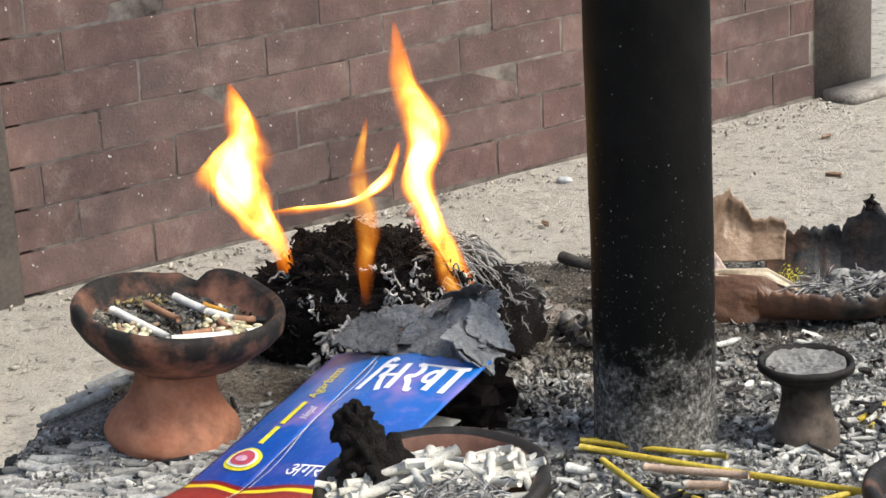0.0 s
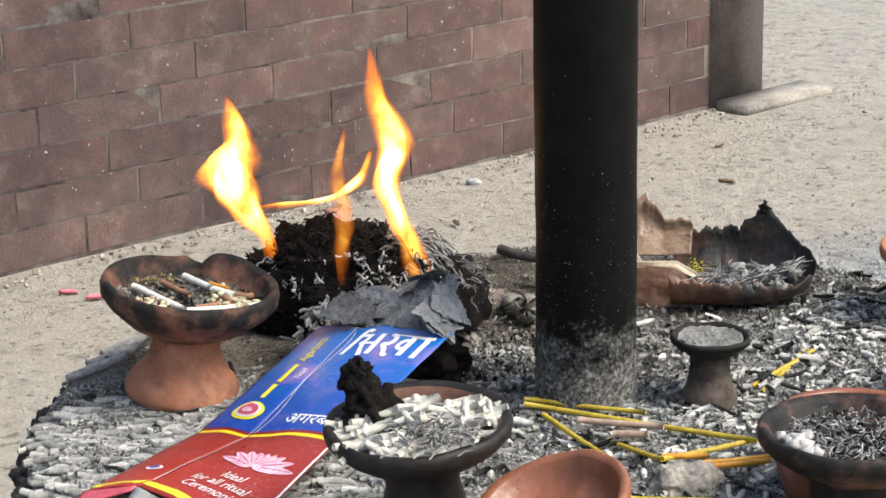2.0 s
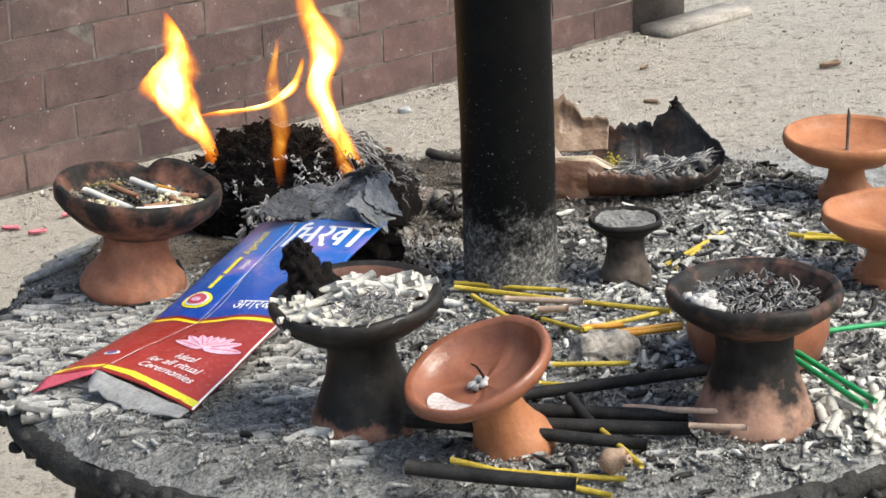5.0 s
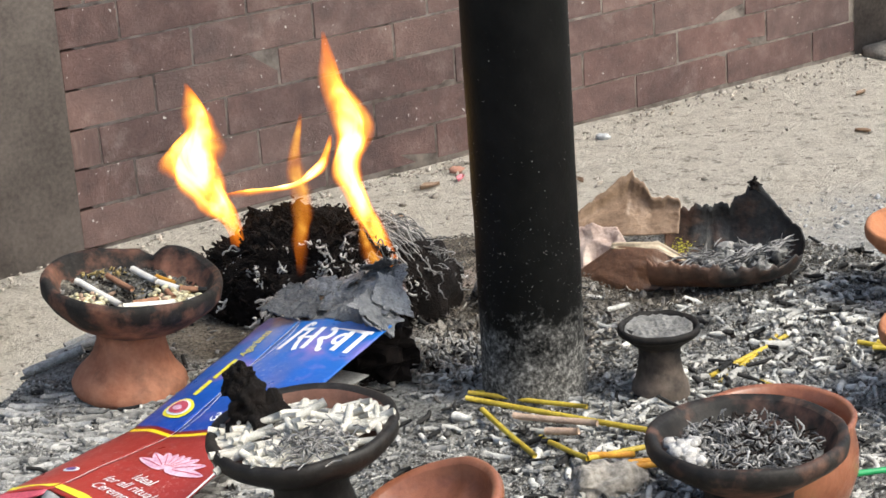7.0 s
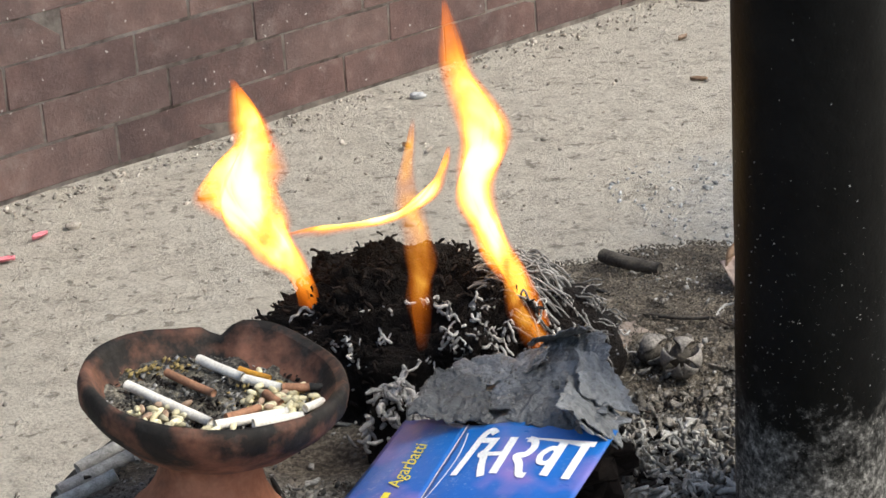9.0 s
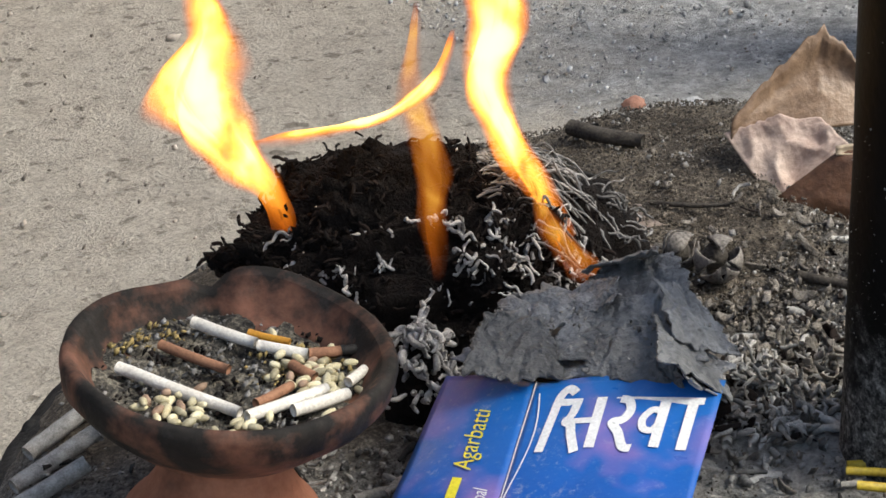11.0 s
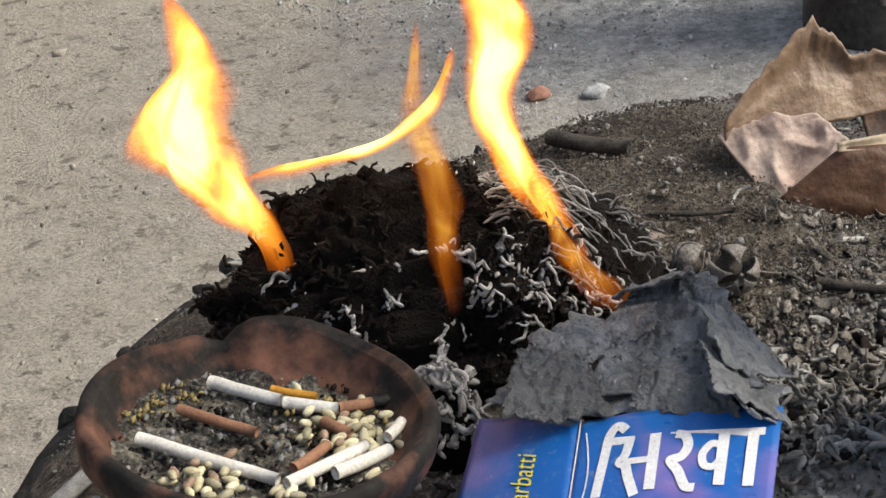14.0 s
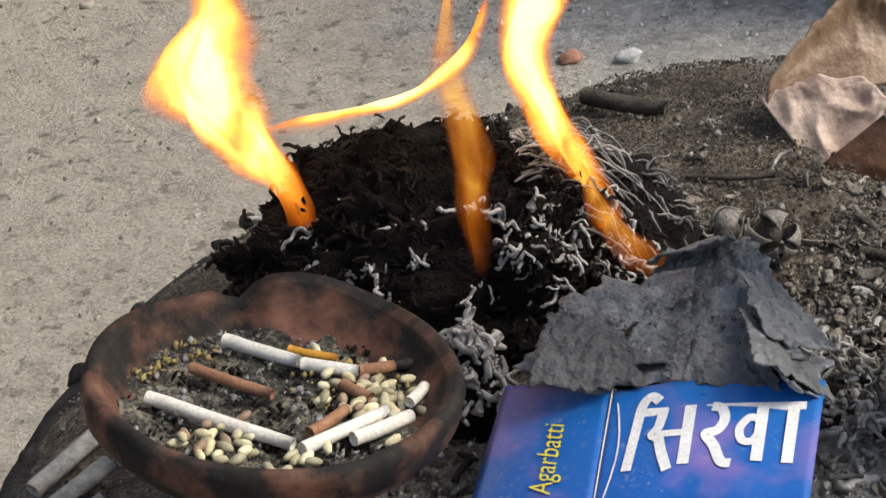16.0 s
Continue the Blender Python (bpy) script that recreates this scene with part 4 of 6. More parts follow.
decal("yellow_band", on_front, strip([(0.005, 0.026), (0.30, 0.026), (0.65, 0.020), (0.995, 0.020)], 0.030), M_INKYELLOW)
decal("yellow_band", on_side, strip([(0.02, 0.03), (0.98, 0.03)], 0.024), M_INKYELLOW)
decal("fold_line", on_front, strip([(0.012, v / 20) for v in range(1, 21)], 0.0035), M_INKWHITE)
decal("wavy_line", on_front, strip([(0.05 + 0.035 * math.sin(v * 0.5), 0.42 + v * 0.029) for v in range(20)], 0.004), M_INKWHITE)
decal("edge_line", on_front, strip([(0.992, v / 20) for v in range(0, 9)], 0.010), M_INKWHITE, "white torn card edge")
# water lily print: pointed petals that open sideways, and the thin lines between them
petals, veins = [], []
for k, a in enumerate((-78, -58, -38, -19, 0, 19, 38, 58, 78)):
    a = radians(a)
    ln = (0.33, 0.31, 0.26, 0.22, 0.21, 0.22, 0.26, 0.31, 0.33)[k]
    pet = []
    for i in range(12):
        t = 2 * math.pi * i / 12
        x, y = ln * 0.5 * (1 + math.cos(t)), 0.048 * math.sin(t) * (1 - 0.35 * math.cos(t))
        pet.append((0.56 + (x * math.sin(a) - y * math.cos(a)) * 1.15, 0.222 + (x * math.cos(a) + y * math.sin(a)) * 0.34))
    petals.append(pet)
    veins += strip([(0.56 + ln * f * math.sin(a) * 1.15, 0.222 + ln * f * math.cos(a) * 0.34) for f in (0.2, 0.55, 0.9)], 0.0035)
decal("flower_print", on_front, petals, M_INKPINK, "pink flower printed on red")
decal("flower_lines", lambda u, v, up: on_front(u, v, up + 0.0003), veins, M_INKRED)
def disc(cu, cv, ru, rv, n=28):
    return [[(cu + ru * math.cos(2 * math.pi * k / n), cv + rv * math.sin(2 * math.pi * k / n)) for k in range(n)]]
decal("seal", on_side, disc(0.55, 0.515, 0.30, 0.046), M_INKYELLOW, "round yellow seal with a pink middle")
decal("seal_ring", lambda u, v, up: on_side(u, v, up + 0.0004), disc(0.55, 0.515, 0.235, 0.036), M_INKWHITE)
decal("seal_middle", lambda u, v, up: on_side(u, v, up + 0.0008), disc(0.55, 0.515, 0.19, 0.029), M_INKRED)
decal("seal_flower", lambda u, v, up: on_side(u, v, up + 0.0011), disc(0.55, 0.510, 0.10, 0.012), M_INKPINK)
decal("small_badge", on_side, disc(0.62, 0.13, 0.15, 0.014), M_INKWHITE)
decal("badge_middle", lambda u, v, up: on_side(u, v, up + 0.0004), disc(0.62, 0.13, 0.10, 0.009), simple("violet_print", (0.10, 0.05, 0.20), (0.16, 0.09, 0.28), 60, 0.4, 0.1, 0.0002))


def lettering(name, text, fn, u0, v0, size_u, size_v, material, turn=False, shear=0.0):
    """Printed words on a panel, set with the built-in font."""
    cu = bpy.data.curves.new(name, "FONT")
    cu.body, cu.size, cu.shear = text, 1.0, shear
    tmp = bpy.data.objects.new(name, cu)
    scene.collection.objects.link(tmp)
    me = bpy.data.meshes.new_from_object(tmp.evaluated_get(bpy.context.evaluated_depsgraph_get()))
    bpy.data.objects.remove(tmp)
    for v in me.vertices:
        x, y = v.co.x, v.co.y
        u, w = (u0 - y * size_u, v0 + x * size_v) if turn else (u0 + x * size_u, v0 + y * size_v)
        v.co = fn(min(max(u, 0.0), 1.0), min(max(w, 0.0), 1.0), 0.0006)
    me.materials.clear()
    me.materials.append(material)
    ob = new(name, me)
    ob.parent = packet
    return ob


# words that run along the side (name bars, then the readable word), and the red end's lines
for a, b in ((0.582, 0.655), (0.668, 0.768)):
    decal("name_bar", on_side, strip([(0.56, a), (0.56, b)], 0.048), M_INKYELLOW)
lettering("side_lettering", "Agarbatti", on_side, 0.66, 0.785, 0.27, 0.036, M_INKYELLOW, True)
lettering("small_lettering", "Nepal", on_side, 0.88, 0.70, 0.20, 0.022, M_INKWHITE, True)
lettering("front_lettering", "अगरबत्ती", on_front, 0.26, 0.458, 0.20, 0.075, M_INKWHITE)
for i, (tx, uu) in enumerate((("Ideal", 0.42), ("for all ritual", 0.22), ("Ceremonies", 0.22))):
    lettering("red_end_lettering", tx, on_front, uu, 0.150 - 0.040 * i, 0.115, 0.042, M_INKWHITE, False, 0.35)
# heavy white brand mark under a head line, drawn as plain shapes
def stroke(pts, w, n=7):
    """A smooth brush stroke through a few points in panel coordinates."""
    P = [pts[0]] + list(pts) + [pts[-1]]
    line = []
    for k in range(1, len(P) - 2):
        for i in range(n):
            f = i / n
            line.append(tuple(0.5 * (2 * P[k][c] + (P[k + 1][c] - P[k - 1][c]) * f + (2 * P[k - 1][c] - 5 * P[k][c] + 4 * P[k + 1][c] - P[k + 2][c]) * f * f + (3 * P[k][c] - P[k - 1][c] - 3 * P[k + 1][c] + P[k + 2][c]) * f ** 3) for c in (0, 1)))
    line.append(tuple(pts[-1]))
    rims = []
    for k, (a, b) in enumerate(line):
        p, q = line[max(k - 1, 0)], line[min(k + 1, len(line) - 1)]
        dx, dy = q[0] - p[0], (q[1] - p[1]) * 2.9
        L = math.hypot(dx, dy) or 1.0
        rims.append(((a - dy / L * w, b + dx / L * w / 2.9), (a + dy / L * w, b - dx / L * w / 2.9)))
    return [[a, b, d, c] for (a, b), (c, d) in zip(rims, rims[1:])]


mk = strip([(0.17, 0.945), (0.93, 0.945)], 0.020)
for u in (0.40, 0.735, 0.875):
    mk += strip([(u, 0.945), (u, 0.835)], 0.027)
mk += stroke([(0.250, 0.962), (0.205, 0.974), (0.170, 0.958), (0.158, 0.920), (0.140, 0.832)], 0.024)
mk += stroke([(0.275, 0.945), (0.262, 0.912), (0.238, 0.897), (0.268, 0.888), (0.290, 0.862), (0.330, 0.826)], 0.024) + strip([(0.250, 0.897), (0.40, 0.893)], 0.016)
mk += stroke([(0.500, 0.940), (0.545, 0.936), (0.565, 0.916), (0.540, 0.896), (0.488, 0.888), (0.530, 0.868), (0.575, 0.836), (0.620, 0.832)], 0.024)
mk += stroke([(0.728, 0.915), (0.680, 0.918), (0.640, 0.898), (0.655, 0.876), (0.700, 0.872), (0.730, 0.888)], 0.020)
decal("brand_mark", on_front, mk, M_INKWHITE, "bold white brand mark on blue")

# burnt paper crust over the packet's far end, and the charred block that props it
def crumple(cx, cy, w, d, hh, seed, turn, tilt=(0.0, 0.0)):
    """A brittle torn plate: flat facets between creases, ragged all round."""
    def fn(u, v):
        x, y = (u - 0.5) * w * (1.14 - 0.5 * v), (v - 0.5) * d
        c, s_ = math.cos(turn), math.sin(turn)
        a = math.atan2(y / d, x / w)
        e = max(abs(u - 0.5), abs(v - 0.5)) * 2
        q = Vector((x * 60 + seed, y * 60, seed))
        cell = noise.voronoi(q + noise.noise_vector(q * 1.5) * 0.3)[0]
        crease = min(1.0, (cell[1] - cell[0]) * 5)
        z = hh + x * tilt[0] + y * tilt[1] + 0.0024 * noise.noise(q * 0.5) + 0.0014 * crease + 0.0006 * noise.noise(q * 5) + 0.0004 * noise.noise(q * 13) + 0.0022 * e ** 8 * noise.noise(q * 0.9)
        k = 1 + 0.13 * noise.noise(Vector((math.cos(a) * 9, math.sin(a) * 9, seed))) + 0.20 * noise.noise(Vector((math.cos(a) * 2.6, math.sin(a) * 2.6, seed))) - 0.18 * max(0.0, abs(math.sin(2 * a)) - 0.6)
        k = 1 + (k - 1) * e ** 5
        return Vector((cx + (x * c - y * s_) * k, cy + (x * s_ + y * c) * k, z))
    return fn
CE, CN = Vector((0.69, -0.72, 0)), Vector((0.72, 0.69, 0))
crust = thing("burnt_paper", (-0.114, 0.043, 0.047), "cracked grey burnt paper over the packet end", "burnt paper")
for k, (e, n_, w, d, hh, tn, tx, ty) in enumerate((
        (0.004, 0.020, 0.094, 0.050, 0.001, 0.0, 0.02, 0.10),
        (0.016, 0.014, 0.058, 0.026, 0.0065, 0.05, 0.04, 0.30),
        (-0.024, -0.003, 0.036, 0.030, 0.0045, 0.3, -0.10, 0.22),
        (0.010, 0.042, 0.048, 0.028, 0.010, 0.15, 0.10, 0.20),
        (0.004, 0.052, 0.030, 0.018, 0.0150, -0.2, 0.35, -0.30),
        (0.039, 0.004, 0.026, 0.036, 0.0065, 0.5, -0.50, 0.10),
        (0.036, 0.022, 0.024, 0.028, 0.0105, 0.7, -0.30, 0.35),
        (-0.024, 0.018, 0.036, 0.020, 0.0070, 0.4, 0.10, 0.30),
        (0.022, -0.003, 0.040, 0.014, 0.0030, -0.1, -0.05, 0.50),
        (-0.004, 0.028, 0.030, 0.014, 0.0120, -0.3, 0.30, 0.40),
        (0.045, -0.006, 0.016, 0.014, 0.0020, 0.9, -0.60, 0.20))):
    p = CE * e + CN * n_
    ob = sheet("crust_sheet", crumple(p.x * 0.92, p.y * 0.92, w * 0.88, d * 0.92, hh, 3.7 * k + 1, -0.807 + tn, (tx * 1.5, ty * 1.3)), 60, 44, M_FOIL, crust, "", 0.0007)
g = Geo()
q_ = random.Random(57)
for k in range(260):
    p = CE * q_.gauss(0.006, 0.020) + CN * q_.gauss(0.016, 0.014)
    g.flake((p.x, p.y, 0.006 + 0.004 * q_.random() + 0.10 * max(0.0, p.dot(CN))), q_.choice((0.0003, 0.0005, 0.0008, 0.0013)), k + 400)
part("loose_flake", g, M_FLAKE, crust, "loose ash flakes on the burnt paper")["kind"] = "stuff"
p = Vector((-0.114, 0.043, 0)) + CE * 0.006 + CN * 0.024
block = thing("charred_block", p, "charred brown-black block under burnt paper", "char")
g = Geo()
g.blob((0.0, 0.0, 0.022), (0.036, 0.020, 0.024), 4.0, 0.35, 30, 40, Matrix.Rotation(-0.807, 3, "Z"), 3.4)
for i, q in enumerate(g.v):
    q = Vector(q)
    g.v[i] = tuple(q + noise.noise_vector(q * 160) * 0.0028)
part("block", g, M_CHARTUBE, block, "", False)

# ---- the burning bundle ----
bundle = thing("wick_bundle", (-0.106, 0.178, 0.0), "burning mound of charred cotton wicks with white ash", "wick bundle")
AX = Vector((0.90, -0.43, 0)).normalized()
AY = Vector((0.43, 0.90, 0))


def mound(th, ph):
    d = Vector((math.sin(th) * math.cos(ph), math.sin(th) * math.sin(ph), math.cos(th)))
    n1 = noise.noise(d * 1.6 + Vector((3, 1, 2)))
    n2 = noise.noise(d * 5.5 + Vector((8, 1, 2)))
    n3 = noise.noise(d * 16 + Vector((1, 5, 2)))
    k = 1 + 0.16 * n1 + 0.14 * n2 + 0.10 * n3 + 0.05 * noise.noise(d * 40)
    x = 0.072 * math.copysign(abs(d.x) ** 0.7, d.x) - 0.004
    z = 0.071 * math.copysign(abs(d.z) ** 0.8, d.z)
    z *= 1.0 - 0.17 * max(0.0, min(1.0, (-d.x - 0.25) / 0.35)) - 0.22 * max(0.0, d.x)
    p = AX * x * k + AY * 0.042 * d.y * k
    return Vector((p.x, p.y, max(z * k, -0.004)))
g = Geo()
g.grid([[mound(max(0.01, math.pi * 0.56 * i / 60), 2 * math.pi * j / 120) for j in range(120)] for i in range(61)], True, True)
part("core", g, M_CHAR, bundle, "crusted black charred core")
rnd = random.Random(77)


def strand(g, th, ph, ln, r, curl, n=5, segs=5, drop=0.0, way=None):
    p = mound(th, ph)
    q = mound(th + 0.03, ph)
    t2 = mound(th, ph + 0.03)
    nor = (t2 - p).cross(q - p)
    nor = nor.normalized() if nor.length > 1e-12 else Vector((0, 0, 1))
    if nor.dot(p) < 0:
        nor = -nor
    d = Vector((rnd.gauss(0, 1), rnd.gauss(0, 1), rnd.gauss(0, 1) - drop))
    if way:
        d = way + d * 0.25
    d = (d - nor * d.dot(nor)).normalized()
    pts = [p + nor * r * 0.6]
    for i in range(segs):
        d = (d + Vector((rnd.gauss(0, curl), rnd.gauss(0, curl), rnd.gauss(0, curl) - drop * 0.3)) + nor * (0.25 if i < segs // 2 else -0.3)).normalized()
        pts.append(pts[-1] + d * ln / segs)
    g.tube(pts, [r * k for k in ([0.7] + [1.0] * (segs - 1) + [0.6])], n)


g = Geo()
for k in range(3200):
    strand(g, math.acos(1 - 1.1 * rnd.random()), rnd.uniform(0, 6.283), rnd.uniform(0.003, 0.0075), rnd.uniform(0.0003, 0.0009), 0.45)
part("charred_mat", g, M_CHARTUBE, bundle, "matted black wick strands")["kind"] = "stuff"
# ashen wick ends that curl out of the char, singly and in small brushes
for patch in range(44):
    th0, ph0 = rnd.uniform(0.72, 1.36), rnd.gauss(4.85, 0.62)
    if patch > 30:
        th0, ph0 = rnd.uniform(0.55, 1.4), rnd.gauss(5.75, 0.10)
    g = Geo()
    way = Vector((rnd.gauss(0, 0.6), rnd.gauss(-0.3, 0.4), rnd.gauss(-0.9, 0.4))).normalized()
    for k in range(rnd.randint(3, 9)):
        strand(g, th0 + rnd.gauss(0, 0.028), ph0 + rnd.gauss(0, 0.030), rnd.uniform(0.004, 0.011), rnd.uniform(0.0003, 0.0008), 0.42, 6, 9, 0.25, way)
    part("white_tuft", g, M_WHITEWICK if patch % 4 else M_GREYFIBRE, bundle, "white ash curls" if patch == 0 else "")
g = Geo()
for k in range(190):
    th, ph = math.acos(1 - 1.05 * rnd.random()), rnd.uniform(0, 6.283)
    g.flake(mound(th, ph) + Vector((0, 0, 0.0008)), rnd.choice((0.0004, 0.0006, 0.0010, 0.0016)), k)
part("white_specks", g, M_WHITEWICK, bundle)["kind"] = "stuff"
def cloth(u, v):
    a = AX * (0.030 + 0.010 * math.sin(v * 7)) + AY * (0.006 + 0.048 * (v - 0.5)) + Vector((0, 0, 0.060 - 0.020 * (2 * v - 1) ** 2))
    b = AX * (0.068 + 0.010 * noise.noise(Vector((v * 4, 2, 1)))) + AY * (0.010 + 0.056 * (v - 0.5)) + Vector((0, 0, 0.005))
    fold = 0.0030 * noise.noise(Vector((u * 2.0, v * 9, 5))) + 0.0012 * noise.noise(Vector((u * 6, v * 26, 5)))
    return a.lerp(b, u) + Vector((0, 0, 0.011 * math.sin(math.pi * u) + fold)) + AX * fold
sheet("burnt_cloth", cloth, 36, 44, M_GREYFIBRE, bundle, "ashen cloth draped over the shoulder", 0.0008)
# a shawl of grey fibres that falls from the crest to the ash behind the packet
g = Geo()
for k in range(190):
    w = rnd.gauss(0, 1)
    a = AX * rnd.uniform(0.022, 0.046) + AY * (0.004 + 0.014 * w) + Vector((0, 0, 0.062 - 0.004 * w * w + rnd.gauss(0, 0.002)))
    b = AX * rnd.uniform(0.052, 0.080) + AY * (0.010 + 0.018 * w) + Vector((0, 0, rnd.uniform(0.003, 0.030)))
    ph, amp, fr = rnd.uniform(0, 6.3), rnd.uniform(0.0006, 0.0020), rnd.uniform(8, 18)
    n_ = 14
    t1 = rnd.uniform(0.55, 1.0)
    pts = []
    for i in range(n_):
        t = t1 * i / (n_ - 1)
        pts.append(a.lerp(b, t) + Vector((0, 0, 0.013 * math.sin(math.pi * t) ** 0.8)) + AY * amp * math.sin(ph + fr * t) + AX * amp * math.sin(ph * 3 + fr * 0.8 * t) + Vector((0, 0, amp * math.cos(ph * 2 + fr * t))))
    r_ = rnd.uniform(0.0003, 0.0008)
    g.tube(pts, [r_ * (0.5 if i in (0, n_ - 1) else 0.9 + 0.25 * math.sin(i * 2.3)) for i in range(n_)], 5)
part("grey_fibre_mat", g, M_GREYFIBRE, bundle, "draped grey burnt fibres")["kind"] = "stuff"
LB = AX * 0.060 + AY * 0.012
g = Geo()
g.blob(LB + Vector((0, 0, 0.014)), (0.030, 0.030, 0.034), 8.0, 0.3, 24, 30, None, 2.2)
part("side_lobe", g, M_CHAR, bundle, "low charred shoulder")
g = Geo()
for k in range(90):
    a, e = rnd.uniform(-2.6, 1.6), rnd.uniform(0.2, 1.35)
    p = LB + Vector((0.030 * math.cos(a) * math.cos(e), 0.030 * math.sin(a) * math.cos(e), 0.014 + 0.034 * math.sin(e)))
    d = Vector((math.cos(a), math.sin(a), -0.25)) + Vector((rnd.gauss(0, 0.4), rnd.gauss(0, 0.4), 0))
    pts = [p]
    for i in range(7):
        d = (d + Vector((rnd.gauss(0, 0.75), rnd.gauss(0, 0.75), rnd.gauss(-0.25, 0.5)))).normalized()
        pts.append(pts[-1] + d * 0.0021)
    w_ = rnd.uniform(0.25, 0.65)
    g.tube(pts, [w_ * k_ for k_ in (0.0006, 0.0008, 0.001, 0.0011, 0.0009, 0.0009, 0.0007, 0.0004)], 5)
part("shoulder_fibre_mat", g, M_GREYFIBRE, bundle, "grey fibres hanging over the shoulder")["kind"] = "stuff"

knot = thing("wick_knot", m=Matrix.Translation((-0.140, 0.114, 0.0)) @ Matrix.Scale(1.3, 4), label="pale knot of ashen curled wicks", category="wick")
for k in range(120):
    g = Geo()
    a, e = rnd.uniform(0, 6.283), rnd.uniform(0.0, 1.45)
    c = Vector((0.0105 * math.cos(a) * math.cos(e), 0.0105 * math.sin(a) * math.cos(e), 0.010 + 0.018 * math.sin(e)))
    d = Vector((rnd.gauss(0, 0.7), rnd.gauss(0, 0.7), rnd.gauss(-0.6, 0.7))).normalized()
    pts = [c]
    for i in range(5):
        d = (d + Vector((rnd.gauss(0, 0.55), rnd.gauss(0, 0.55), rnd.gauss(-0.15, 0.5)))).normalized()
        pts.append(pts[-1] + d * 0.0014)
    r_ = rnd.uniform(0.0006, 0.0010)
    g.tube(pts, [r_ * f for f in (0.6, 1, 1.1, 1.1, 1, 0.6)], 6)
    part("curl", g, M_WHITEWICK if k % 3 else M_GREYFIBRE, knot)
g = Geo()
g.blob((0, 0, 0.008), (0.0095, 0.0095, 0.017), 2.0, 0.4, 14, 18)
part("core", g, M_CHAR, knot)

# ---- flames on the bundle ----
M_FLAME = flame_mat("flame", 3.0, 0.78)
M_LOWFLAME = flame_mat("low_flame", 1.6, 0.42, 1.0)


def flame(spine, widths, label, material=M_FLAME):
    """A tongue of fire: three bowed, twisting veils that cross along a rising spine."""
    n, m = 40, 10
    ob = thing("flame", spine[0], label, "flame", "flames on the bundle")
    P = [Vector(p) - Vector(spine[0]) for p in spine]
    for turn in (-0.75, -0.25, 0.55):
        g = Geo()
        rows = []
        for i in range(n + 1):
            t = i / n * (len(P) - 1)
            k = min(int(t), len(P) - 2)
            f = t - k
            p0, p1, p2, p3 = P[max(k - 1, 0)], P[k], P[k + 1], P[min(k + 2, len(P) - 1)]
            c = 0.5 * ((2 * p1) + (p2 - p0) * f + (2 * p0 - 5 * p1 + 4 * p2 - p3) * f * f + (3 * p1 - p0 - 3 * p2 + p3) * f ** 3)
            w = (widths[k] + (widths[k + 1] - widths[k]) * (f * f * (3 - 2 * f))) * 1.12 * (1 + 0.35 * noise.noise(Vector((i * 0.13, turn * 3, spine[0][0] * 50))))
            tw = turn + 0.35 * math.sin(i * 0.15 + spine[0][0] * 90)
            ax, ay = Vector((math.cos(tw), math.sin(tw), 0)), Vector((-math.sin(tw), math.cos(tw), 0))
            row_ = []
            for j in range(m + 1):
                q = 2 * j / m - 1
                row_.append(c + ax * w * q + ay * w * 0.30 * (1 - q * q) + Vector((0, 0, -0.35 * w * q * q)) + ax * (0.0015 + 0.25 * w) * noise.noise(Vector((i * 0.16, q * 2, turn))))
            rows.append(row_)
        g.grid(rows)
        v_ = part("veil", g, material, ob)
        uv = v_.data.uv_layers.new()
        for lp in v_.data.loops:
            uv.data[lp.index].uv = ((lp.vertex_index % (m + 1)) / m, (lp.vertex_index // (m + 1)) / n)
    return ob


flame([(-0.158, 0.188, 0.042), (-0.160, 0.192, 0.062), (-0.172, 0.198, 0.084), (-0.182, 0.203, 0.108), (-0.174, 0.200, 0.132), (-0.182, 0.203, 0.158)], [0.003, 0.006, 0.013, 0.017, 0.011, 0.001], "broad yellow flame leaning over the mound")
flame([(-0.172, 0.206, 0.078), (-0.152, 0.196, 0.083), (-0.132, 0.186, 0.086), (-0.114, 0.176, 0.092), (-0.100, 0.168, 0.106), (-0.094, 0.164, 0.124)], [0.004, 0.006, 0.005, 0.0045, 0.005, 0.0008], "thin orange flame curling along the mound top")
flame([(-0.062, 0.136, 0.022), (-0.066, 0.142, 0.048), (-0.078, 0.150, 0.078), (-0.086, 0.156, 0.104), (-0.080, 0.154, 0.132), (-0.090, 0.158, 0.162), (-0.094, 0.160, 0.192)], [0.003, 0.006, 0.008, 0.009, 0.012, 0.009, 0.001], "tall yellow flame rising from the mound")
flame([(-0.062, 0.108, 0.028), (-0.068, 0.114, 0.040), (-0.078, 0.122, 0.054), (-0.084, 0.128, 0.074)], [0.004, 0.008, 0.006, 0.0008], "small low orange flame at the mound's foot", M_LOWFLAME)
flame([(-0.124, 0.128, 0.040), (-0.121, 0.134, 0.062), (-0.117, 0.142, 0.086), (-0.119, 0.150, 0.112), (-0.112, 0.156, 0.142)], [0.002, 0.005, 0.007, 0.006, 0.0008], "slender orange flame before the mound", M_LOWFLAME)

# ---- leaf plate, pods and twigs ----
plate = thing("leaf_plate", (0.142, 0.158, top_z(0.142, 0.158)), "torn dry leaf plate, one end burnt black", "leaf plate")
PA, PB = Vector((0.92, -0.39, 0)), Vector((0.39, 0.92, 0))


